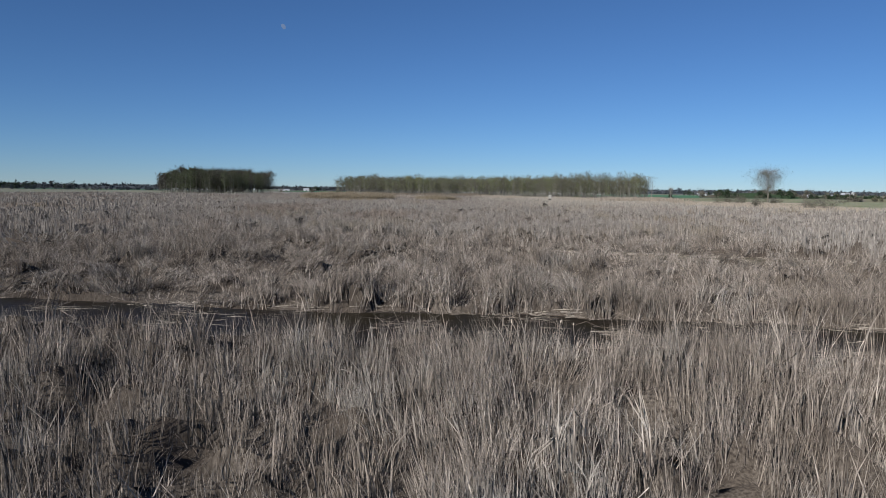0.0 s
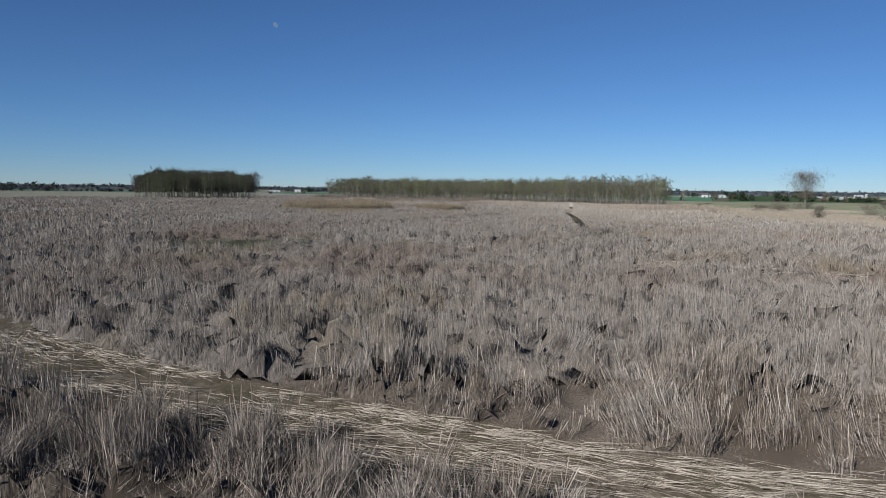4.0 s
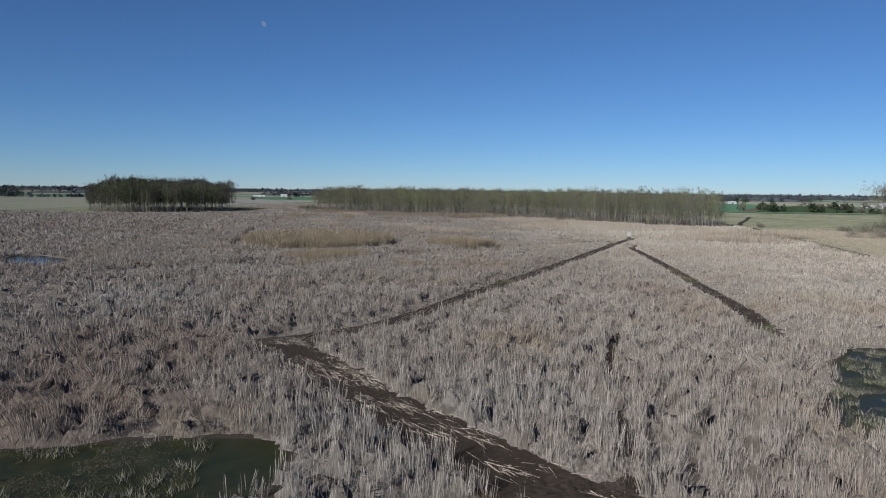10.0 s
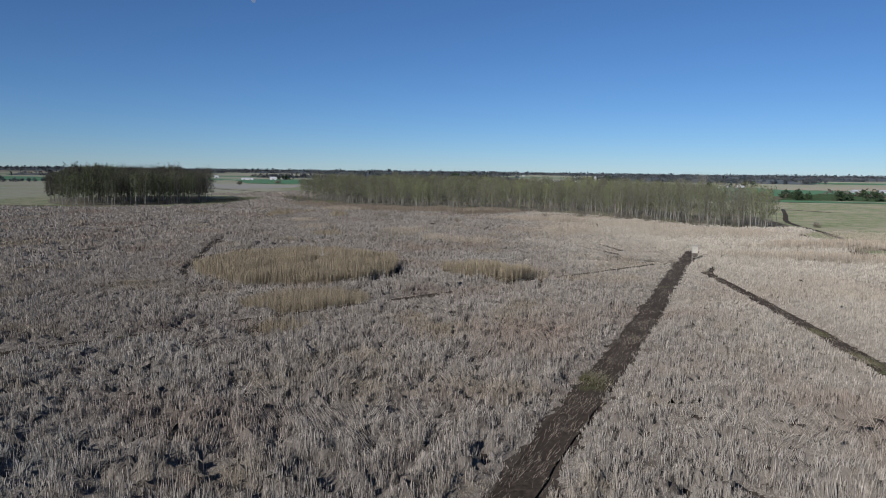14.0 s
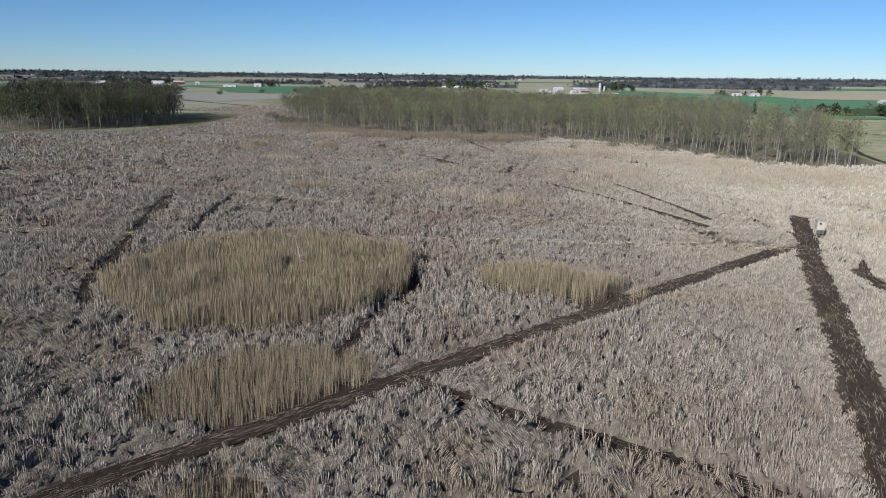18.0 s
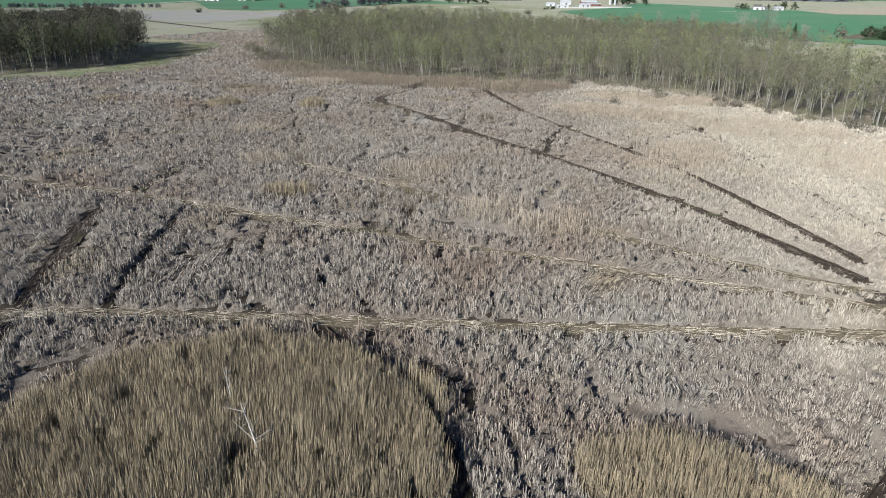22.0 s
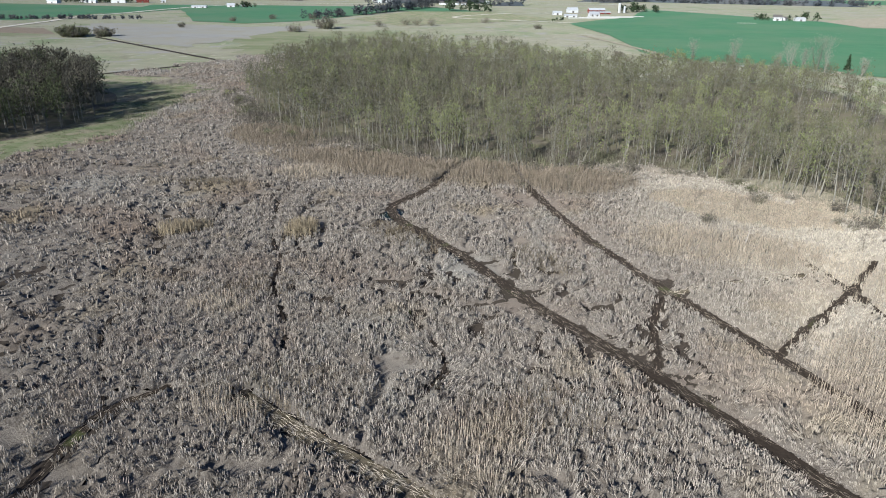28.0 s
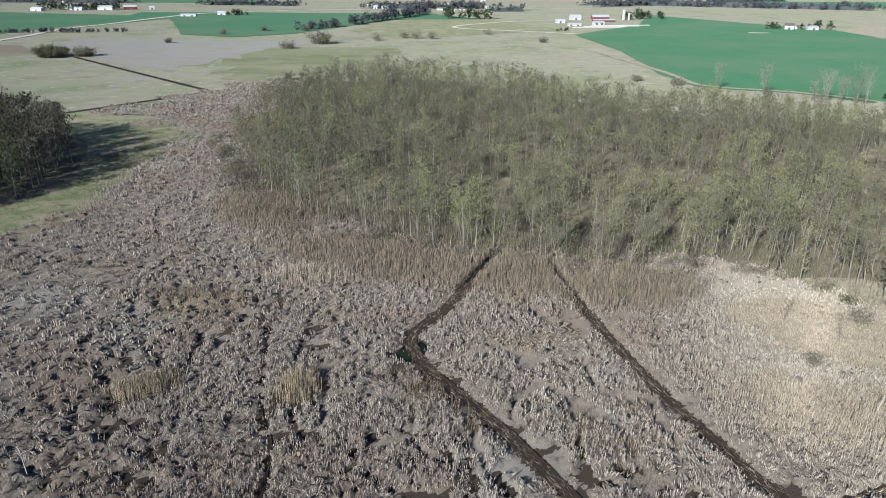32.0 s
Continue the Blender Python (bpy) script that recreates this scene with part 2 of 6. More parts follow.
M_MEADOW = material("dry_meadow", [(0.185, 0.172, 0.13), (0.138, 0.13, 0.095), (0.15, 0.152, 0.098)], 5.0, 70, rough=0.95, detail=9, stretch=(0.35, 1.0, 1.0), tints=[(50, 0.52, 0.68, (0.105, 0.123, 0.066)), (16, 0.55, 0.70, (0.118, 0.106, 0.076)), (7, 0.57, 0.68, (0.215, 0.2, 0.155)), (28, 0.58, 0.68, (0.165, 0.155, 0.145))])
M_SEDGE = material("grey_sedge", [(0.176, 0.171, 0.16), (0.135, 0.13, 0.119), (0.16, 0.152, 0.127)], 5.0, 40, rough=0.95, detail=9, stretch=(0.35, 1.0, 1.0), tints=[(24, 0.5, 0.7, (0.156, 0.141, 0.111))])
M_GREENMEADOW = material("greening_meadow", [(0.115, 0.123, 0.0697), (0.148, 0.138, 0.0943), (0.0902, 0.102, 0.0508)], 5.0, 30, rough=0.95, detail=9, stretch=(0.35, 1.0, 1.0), tints=[(14, 0.54, 0.7, (0.156, 0.139, 0.102))])
M_GRASS = material("spring_grass", [(0.12, 0.132, 0.07), (0.165, 0.152, 0.1), (0.085, 0.105, 0.048)], 0.9, 9, rough=0.95, detail=9, bump=0.1, tints=[(30, 0.55, 0.64, (0.19, 0.168, 0.12)), (7, 0.48, 0.62, (0.17, 0.152, 0.106)), (3, 0.55, 0.67, (0.07, 0.072, 0.036))])
M_WHEAT = material("green_wheat", [(0.034, 0.088, 0.045), (0.042, 0.10, 0.05), (0.055, 0.098, 0.054)], 12.0, 90, rough=0.95, tints=[(40, 0.6, 0.75, (0.066, 0.105, 0.06))])
M_PALE = material("pale_grass", [(0.217, 0.189, 0.146), (0.172, 0.148, 0.113), (0.16, 0.146, 0.102)], 2.0, 10, rough=0.95, detail=8, tints=[(5, 0.52, 0.66, (0.135, 0.115, 0.0836)), (2, 0.56, 0.68, (0.107, 0.0902, 0.0656))])
M_SOIL = material("ploughed_soil", [(0.107, 0.082, 0.0615), (0.139, 0.111, 0.082), (0.123, 0.0984, 0.0738)], 5, 50, rough=0.95)
M_GRAVEL = material("gravel", [(0.344, 0.32, 0.279), (0.279, 0.254, 0.221), (0.312, 0.279, 0.23)], 1.0, 8)
M_BARK = material("aspen_bark", [(0.20, 0.188, 0.16), (0.10, 0.09, 0.075), (0.15, 0.138, 0.11)], 0.5, 2.5, thing=0.3, island=0.35, stretch=(1, 1, 0.4))
M_LITTER = material("woodland_floor", [(0.0697, 0.0574, 0.0426), (0.107, 0.0902, 0.0672), (0.0738, 0.0697, 0.0394)], 1.2, 9, rough=0.95, tints=[(9, 0.54, 0.66, (0.139, 0.119, 0.0861))])
M_TWIG = material("grey_twig", [(0.18, 0.156, 0.123), (0.123, 0.107, 0.082), (0.156, 0.131, 0.0984)], 0.6, 3, island=0.25)
WOOD_TINTS = [(4.5, 0.5, 0.6, (0.172, 0.156, 0.127)), (6, 0.55, 0.64, (0.184, 0.205, 0.0738)), (22, 0.54, 0.66, (0.168, 0.146, 0.1))]
LEAF_SHADES = [material("aspen_leaf_shade", cols, 5, 14, through_light=0.25, island=0.22, thing=0.2) for cols in (
    [(0.152, 0.156, 0.08), (0.107, 0.11, 0.058), (0.135, 0.135, 0.074)], [(0.128, 0.126, 0.074), (0.09, 0.089, 0.053), (0.122, 0.114, 0.072)],
    [(0.168, 0.155, 0.108), (0.119, 0.109, 0.078), (0.146, 0.133, 0.093)], [(0.184, 0.194, 0.086), (0.134, 0.142, 0.065), (0.157, 0.158, 0.078)])]
GROVE_SHADES = [material("poplar_leaf_shade", cols, 5, 9, through_light=0.25, island=0.3, thing=0.25) for cols in (
    [(0.075, 0.068, 0.05), (0.046, 0.042, 0.032), (0.065, 0.058, 0.044)], [(0.1, 0.09, 0.066), (0.066, 0.06, 0.045), (0.082, 0.075, 0.055)], [(0.082, 0.088, 0.046), (0.056, 0.06, 0.034), (0.07, 0.07, 0.042)], [(0.112, 0.128, 0.06), (0.078, 0.09, 0.042), (0.09, 0.1, 0.05)])]
M_LEAF = material("young_aspen_leaf", [(0.143, 0.149, 0.0779), (0.0984, 0.105, 0.0558), (0.148, 0.138, 0.0886)], 5, 14, through_light=0.35, island=0.35, thing=0.25, tints=WOOD_TINTS)
M_PALETWIG = material("pale_twig", [(0.271, 0.254, 0.221), (0.205, 0.189, 0.156), (0.246, 0.221, 0.18)], 0.6, 3, island=0.25, through_light=0.2)
M_SHRUB = material("bare_shrub", [(0.164, 0.139, 0.115), (0.115, 0.102, 0.082), (0.139, 0.135, 0.082)], 4, 14, through_light=0.2, island=0.35, thing=0.25)
M_CONIFER = material("conifer_needle", [(0.0205, 0.0369, 0.0164), (0.0328, 0.0492, 0.0246), (0.0246, 0.0328, 0.0164)], 1, 5, island=0.3)
# blue-grey tint stands for the haze of distance; there is no haze volume
M_FAR_HAZED = material("far_wood_hazed", [(0.0508, 0.0607, 0.0672), (0.0394, 0.0459, 0.0525), (0.0656, 0.0672, 0.0672)], 12, 70, island=0.2, thing=0.2)
M_WHITE = material("white_siding", [(0.508, 0.508, 0.5), (0.443, 0.443, 0.435), (0.476, 0.476, 0.467)], 1.5, 6, rough=0.6, stretch=(0.3, 0.3, 4))
M_ROOF = material("metal_roof", [(0.41, 0.418, 0.426), (0.344, 0.353, 0.361), (0.377, 0.377, 0.377)], 2, 9, rough=0.5, gloss=0.3, stretch=(4, 0.4, 0.4))
M_DARKROOF = material("dark_shingle", [(0.082, 0.0738, 0.0697), (0.115, 0.107, 0.0984), (0.0984, 0.0902, 0.082)], 0.5, 4)
M_RED = material("red_barn", [(0.18, 0.041, 0.0328), (0.131, 0.0328, 0.0246), (0.156, 0.0492, 0.041)], 1.5, 6, stretch=(4, 4, 0.3))
M_CONCRETE = material("silo_concrete", [(0.451, 0.443, 0.41), (0.369, 0.361, 0.336), (0.41, 0.402, 0.377)], 0.8, 5)
M_GLASS = material("dark_window", [(0.0164, 0.0205, 0.0246), (0.0246, 0.0287, 0.0328), (0.0164, 0.0164, 0.0164)], 1, 5, rough=0.1, gloss=0.6)
M_WOOD = material("weathered_plank", [(0.295, 0.254, 0.205), (0.205, 0.172, 0.139), (0.254, 0.221, 0.18)], 0.15, 1.2, stretch=(6, 6, 0.6), thing=0.15)
M_PAINT = material("cream_paint", [(0.41, 0.381, 0.32), (0.336, 0.307, 0.258), (0.369, 0.336, 0.279)], 0.2, 0.9, rough=0.7)
M_SNAG = material("bleached_deadwood", [(0.426, 0.394, 0.344), (0.295, 0.262, 0.221), (0.361, 0.328, 0.287)], 0.2, 1.0, stretch=(3, 3, 0.5))
M_DARKWOOD = material("dark_deadwood", [(0.0984, 0.082, 0.0656), (0.156, 0.131, 0.107), (0.082, 0.0697, 0.0574)], 0.2, 1.0, stretch=(3, 3, 0.5))
M_MOON = bpy.data.materials.new("moonlight")
M_MOON.use_nodes = True
moon_bsdf = M_MOON.node_tree.nodes["Principled BSDF"]
moon_bsdf.inputs["Base Color"].default_value = (0, 0, 0, 1)
moon_bsdf.inputs["Emission Color"].default_value = (0.30, 0.42, 0.66, 1)
moon_bsdf.inputs["Emission Strength"].default_value = 0.38

# ---- plan of the marsh: tracks, ponds, woods ----
# kind of surface, half width, line
TRACKS = []


def track(kind, half, *line):
    TRACKS.append((kind, half, list(line)))


track("water", 2.4, (-60, 29.5), (-15, 25.4), (-2, 23.6), (8, 23.3), (18, 22.2), (34, 18.8), (60, 12.5))
track("straw", 1.8, (-60, 96), (-35, 79), (-19, 66.5), (-9, 60.4), (-3, 57.2), (1, 55.4), (7, 53), (17, 50.3), (45, 43), (80, 36))
track("straw", 2.0, (-24, 155.2), (-15.8, 142.2), (-11.4, 136), (-5.6, 128.3), (-1.2, 123.2), (4.6, 115.5), (12, 110), (30, 98), (60, 82))
track("mud", 1.05, (-22, 156.5), (-15, 164.5), (-8, 180.5), (-2, 194), (4.5, 208.8), (14.6, 232.5), (29.8, 269), (35.5, 281.5), (40.8, 294), (43, 299))
track("mud", 0.78, (33, 264), (30.2, 231), (27.7, 208.5), (26, 194), (24, 175), (21, 162))
track("mud", 0.18, (8, 165), (3.6, 151), (1.6, 139), (-0.6, 127))
track("mud", 0.85, (-62, 198), (-47.3, 210), (-39.3, 217.4), (-32.2, 223.2), (-23.8, 230.4), (-11.8, 241), (4, 254.5), (17, 265.5), (30, 276))
track("mud", 0.51, (-22.8, 231), (-18.3, 227.6), (-15, 225.4), (-8, 221), (2, 214))
track("straw", 0.95, (-110, 284), (-72, 280.5), (-58, 280.6), (-36, 279.4), (-22, 278.3), (-10, 278), (5, 277.3), (19, 276.9), (30, 276))
track("mud", 0.5, (-60, 258), (-67, 282), (-73.4, 309), (-71.8, 322), (-69.7, 339), (-64, 346))
track("mud", 0.45, (-58.2, 281), (-59.8, 297), (-61.4, 316))
track("straw", 0.95, (-130, 340), (-103, 332.4), (-86.5, 325.2), (-71.6, 320.5), (-60.4, 315.6), (-46.5, 309.5), (-29, 302), (-12.6, 295.5), (7.3, 287.5), (24, 281.5))
track("straw", 0.95, (-55, 344), (-42, 333.6), (-26.8, 322.2), (-17.3, 316), (-4.7, 305.7), (3.4, 299.2), (12, 293), (22, 286))
track("mud", 0.78, (-22, 452), (-34.5, 425.6), (-41, 410.5), (-27, 386.3), (-18, 369), (-4.9, 348.3), (4.1, 332.6), (12.1, 317.2), (17, 306), (23, 290))
track("mud", 0.62, (-13, 442), (-8.3, 417), (-3.7, 396.5), (1, 381.8), (4.4, 372.3), (12.1, 353.5), (17.8, 338), (22.4, 316.5), (26, 296))
track("mud", 0.36, (4, 372), (0, 365), (-2, 359), (-4.5, 349))
track("mud", 0.42, (12.1, 353), (24, 364), (33.5, 373), (45, 385))
track("mud", 0.4, (31, 392), (33.5, 373), (33.2, 360), (33.6, 340), (34.2, 320), (34, 293), (36, 284))
track("straw", 0.4, (5, 372), (16.5, 376.2), (30, 379))
track("mud", 0.2, (-66, 418), (-62.3, 395), (-59, 385.8), (-57.5, 373.6), (-53.8, 362.7), (-52, 352), (-54.5, 343.5))
track("mud", 0.15, (-84, 395), (-72, 380), (-78, 362), (-70, 342))
track("mud", 0.15, (-33, 378), (-36, 366), (-31, 352), (-34, 343))
track("mud", 0.55, (-72.6, 310), (-65.5, 276), (-60.6, 255), (-57, 247))
track("mud", 0.5, (-36, 278), (-28, 267), (-23.8, 259), (-23.6, 252), (-27, 244), (-29, 234))
track("mud", 0.4, (30, 276), (37, 272), (33, 262))
# outline of each pond and whether weed covers it
PONDS = []
PONDS.append(("weedy", [(-42, 124), (-37, 128), (-31, 130.3), (-22.5, 132.5), (-17.3, 132), (-16.8, 127), (-18.3, 122.5), (-20, 119), (-22, 114.5), (-29, 111), (-36, 116), (-41, 120)]))
PONDS.append(("weedy", [(13.5, 135), (15.2, 133), (17.2, 131.7), (21, 131.4), (26, 135), (31, 134), (36, 140), (33, 146), (34, 152), (31, 156), (25, 156), (16.5, 143)]))
PONDS.append(("weedy", [(40, 165), (43, 168), (47, 176), (46.5, 183), (41.5, 177), (38, 170)]))
PONDS.append(("clear", [(-93, 219), (-90, 226), (-81, 221), (-73.5, 214), (-74, 208.5), (-79, 207)]))
PONDS.append(("clear", [(-44, 408), (-41, 413), (-38.5, 411), (-39.2, 407), (-42, 405.5)]))
# golden reed stands: centre, half lengths, turn in degrees, height, stems on each square metre
STANDS = []
STANDS += [(-40.8, 256.8, 16.6, 16.0, 0, 3.5, 56), (-34.4, 229.2, 9.2, 6.0, 38, 1.9, 26), (-7.2, 254.0, 9.4, 4.8, -26, 2.9, 26)]
STANDS += [(-50, 447, 24, 9, -28, 2.6, 9.5), (-20, 438, 15, 9, -20, 2.8, 9.5), (0, 431, 13, 9, 5, 2.9, 9.5), (-80, 478, 16, 10, -55, 2.4, 9.5)]
STANDS += [(62, 281, 18, 5, -15, 2.6, 7), (80, 308, 20, 6, 10, 2.6, 6), (-80, 398, 5, 2.5, 20, 2.8, 14), (-57.5, 398, 3, 4, 0, 2.8, 14)]
STANDS += [(-64, 366, 5, 3, 10, 2.6, 9), (-48, 321, 4, 2, 0, 2.5, 12), (-9, 307, 6, 4, 0, 2.5, 9), (-17, 313, 5, 5, 0, 2.5, 7), (-55, 341, 5, 3, 0, 2.5, 8)]
STANDS += [(28.5, 142.5, 3.2, 2.2, 10, 2.0, 16), (-33.4, 213.4, 4.2, 2.6, 30, 1.9, 16), (22, 345, 14, 8, 60, 2.2, 6), (20, 390, 16, 9, -20, 2.2, 9), (48, 372, 17, 12, -30, 2.0, 9), (48, 345, 10, 14, 10, 2.0, 7), (70, 345, 16, 14, 0, 2.0, 7)]
STANDS += [(-62, 438, 8, 5, 0, 2.6, 7), (-28, 334, 7, 5, 0, 2.4, 4)]
SEDGES = [(-10.5, 118.3, 9, 6.5, 30, 0.75, 80), (-62, 372, 7, 5, 30, 1.6, 10), (-30, 318, 9, 5, 20, 1.7, 8), (-38, 395, 9, 4, -50, 1.7, 8), (-15, 385, 7, 4, -50, 1.7, 7),
          (-50, 345, 10, 6, 0, 1.7, 7), (-20, 340, 8, 6, 0, 1.7, 7), (-85, 430, 8, 3, 0, 1.6, 8)]
WOOD = [(-108, 552), (-88, 503), (-68, 470), (-44, 457), (-24, 448), (-5, 440), (18, 442), (40, 430), (57, 392), (80, 362), (98, 368), (112, 430), (124, 515), (134, 560), (126, 590), (95, 600),
        (66, 598), (37, 629), (3, 667), (-37, 700), (-87, 690), (-104, 620)]
GROVE = [(-206, 464), (-192, 453), (-172, 454), (-145, 487), (-149, 525), (-168, 560), (-214, 568), (-240, 528), (-222, 484)]
MARSH = [(-260, 440), (-205, 437), (-165, 437), (-142, 462), (-124, 480), (-118, 505), (-125, 540), (-138, 572), (-152, 592), (-184, 611), (-152, 660), (-126, 700), (-100, 705), (-104, 560), (-70, 478), (-20, 452),
         (30, 446), (70, 385), (100, 366), (98, 356), (90, 325), (86, 298), (80, 262), (76, 232), (75, 205), (84, 170), (105, 130), (125, 90), (135, 40), (140, -40), (-260, -40)]

DEEP_WOOD = [(x, y + 9) for x, y in WOOD]
# where the trees stand thin over pale grass, and where the reeds are thin over wet ground
SPARSE = [(6, 430), (14, 420), (28, 402), (45, 388), (78, 350), (106, 352), (116, 430), (124, 520), (140, 575), (112, 548), (93, 522), (72, 492), (57, 476), (40, 446), (24, 438)]
GLADE = [(4, 430), (12, 415), (24, 404), (40, 398), (57, 394), (61, 414), (53, 435), (33, 437), (17, 433)]
WET = [(-80, 303, 17, 20, 0), (-57, 303, 14, 9, 0), (-70, 283, 16, 9, 10), (-80, 372, 13, 14, 0), (-70, 350, 12, 6, 0), (-40, 296, 14, 8, -20), (-100, 300, 15, 30, 0)]
# a raster of what grows where, half a metre a cell
CELL, GX, GY = 0.5, -270.0, -45.0
gx, gy = np.meshgrid(GX + CELL * (np.arange(860) + 0.5), GY + CELL * (np.arange(1520) + 0.5))
ragx, ragy = 22 * (vnoise(gx, gy, 17, 81) - 0.5) + 10 * (vnoise(gx, gy, 5, 82) - 0.5), 14 * (vnoise(gx, gy, 17, 83) - 0.5) + 7 * (vnoise(gx, gy, 5, 84) - 0.5)
grows = np.where(inside(gx + ragx, gy + ragy, MARSH), 1.0, 0.0)
edge, trodden_edge = np.full(gx.shape, 99.0), np.full(gx.shape, 99.0)


def carve(line, half, muddy, rough=0.35):
    """Takes the reeds off a band along the line."""
    for (x0, y0), (x1, y1) in zip(line, line[1:]):
        i0, i1 = int((min(x0, x1) - half - 2 - GX) / CELL), int((max(x0, x1) + half + 2 - GX) / CELL) + 1
        j0, j1 = int((min(y0, y1) - half - 2 - GY) / CELL), int((max(y0, y1) + half + 2 - GY) / CELL) + 1
        s = np.s_[max(j0, 0):max(j1, 0), max(i0, 0):max(i1, 0)]
        px, py = gx[s], gy[s]
        if not px.size:
            continue
        dx, dy = x1 - x0, y1 - y0
        k = np.clip(((px - x0) * dx + (py - y0) * dy) / (dx * dx + dy * dy + 1e-9), 0, 1)
        d = np.hypot(px - x0 - k * dx, py - y0 - k * dy) - half - rough * (vnoise(px, py, 1.3, 5) - 0.5) * 2
        edge[s] = np.minimum(edge[s], d)
        if muddy:
            trodden_edge[s] = np.minimum(trodden_edge[s], d)


LINES = [(kind, half, smooth_line(line)) for kind, half, line in TRACKS]
for kind, half, line in LINES:
    carve(line, half + min(0.35, 0.35 * half), kind == "mud" and half > 0.6)
grows[edge < 0] = 0
for kind, shape in PONDS:
    rim = smooth_line(shape + shape[:1], 0.7)
    grows[inside(gx + 1.2 * (vnoise(gx, gy, 2, 8) - 0.5), gy + 1.2 * (vnoise(gx, gy, 2, 9) - 0.5), rim)] = 0


def in_oval(x, y, oval, grow=0.0):
    cx, cy, a, b, turn = oval[:5]
    c, s = math.cos(radians(turn)), math.sin(radians(turn))
    u, v = (x - cx) * c + (y - cy) * s, -(x - cx) * s + (y - cy) * c
    return np.hypot(u / (a + grow), v / (b + grow)) + 0.25 * (vnoise(x, y, 4, 3) - 0.5)


grows[(in_oval(gx, gy, SEDGES[0]) < 0.95) & (vnoise(gx, gy, 1.3, 87) > 0.36)] = 0
for oval in STANDS + [(33, 413, 19, 11, -35, 0.6, 24)]:
    if oval[6] > 10:
        grows[in_oval(gx, gy, oval) < 0.97] = 0


def look_up(grid, x, y):
    i = np.clip(((x - GX) / CELL).astype(int), 0, grid.shape[1] - 1)
    j = np.clip(((y - GY) / CELL).astype(int), 0, grid.shape[0] - 1)
    return grid[j, i]


# ---- ground ----
def flat(name, outline, z, mat, label, category, step=3.0, kind="structure", straight=False, rag=0.25):
    """A flat patch of ground with a rounded outline."""
    if straight:
        p = np.array(list(outline) + [outline[0]], float)
        rim = np.concatenate([a + (b - a) * np.linspace(0, 1, max(2, int(np.hypot(*(b - a)) / step)), endpoint=False)[:, None] for a, b in zip(p, p[1:])])
        rim += rag * step * np.stack([vnoise(rim[:, 0], rim[:, 1], 2 * step, 71) - 0.5, vnoise(rim[:, 0], rim[:, 1], 2 * step, 72) - 0.5], 1)
    else:
        rim = smooth_line(list(outline) + [outline[0]], step)[:-1]
    bm = bmesh.new()
    face = bm.faces.new([bm.verts.new((x, y, z)) for x, y in rim])
    if face.normal.z < 0 or face.calc_area() and (face.normal_update() or face.normal.z < 0):
        face.normal_flip()
    bmesh.ops.triangulate(bm, faces=bm.faces[:])
    me = bpy.data.meshes.new(name)
    bm.to_mesh(me)
    bm.free()
    me.materials.append(mat)
    return put(name, me, None, label, category, kind=kind)


bm = bmesh.new()
rings = [0, 60, 160, 320, 600, 1200, 2400, 4800]
loops = []
for r in rings[1:]:
    loops.append([bm.verts.new((r * math.cos(a) - 20, r * math.sin(a) + 250, 0)) for a in np.arange(64) * math.pi / 32])
mid = bm.verts.new((-20, 250, 0))
for k in range(64):
    bm.faces.new((mid, loops[0][k], loops[0][(k + 1) % 64]))
    for a, b in zip(loops, loops[1:]):
        bm.faces.new((a[k], b[k], b[(k + 1) % 64], a[(k + 1) % 64]))
me = bpy.data.meshes.new("ground")
bm.to_mesh(me)
bm.free()
me.materials.append(M_MEADOW)
put("ground", me, None, "flat farmland with dry tan and green meadow", "ground", kind="structure")

flat("marsh_ground", [(x + 16, y - 6) if y > 565 and x < -120 else (x, y) for x, y in MARSH], 0.02, M_SHADED_FLOOR, "dark marsh floor covered in old reed litter, darker still as shade under the reeds", "marsh", 8.0)


def ribbon(name, line, half, z, mat, label, kind_of):
    """An uneven strip of worked ground along a line, with shallow ruts."""
    line = np.asarray(line)
    way = np.gradient(line, axis=0)
    way /= np.linalg.norm(way, axis=1)[:, None] + 1e-9
    side = np.stack([way[:, 1], -way[:, 0]], 1)
    cols = np.array([-1.25, -0.75, -0.45, -0.1, 0.3, 0.6, 0.85, 1.25])
    lift = np.array([0.12, 0.02, -0.01, 0.05, 0.04, -0.01, 0.03, 0.12]) if kind_of != "water" else np.zeros(8)
    n = len(line)
    wob = 1 + 0.3 * (vnoise(line[:, 0], line[:, 1], 2.5, 4) - 0.5)
    pts = line[:, None] + side[:, None] * (cols * half)[None, :, None] * wob[:, None, None]
    zz = z + lift[None] * min(half, 1.0) + 0.03 * (vnoise(pts[..., 0], pts[..., 1], 0.8, 6) - 0.5) * (kind_of != "water")
    verts = np.concatenate([pts, np.broadcast_to(zz, (n, 8))[..., None]], 2).reshape(-1, 3)
    i = (np.arange(n - 1)[:, None] * 8 + np.arange(7)).ravel()
    tris = np.concatenate([np.stack([i, i + 1, i + 9], 1), np.stack([i, i + 9, i + 8], 1)])
    return put(name, mesh_tris(name, verts, tris, mat, True), None, label, "track" if kind_of != "water" else "ditch", kind="structure")


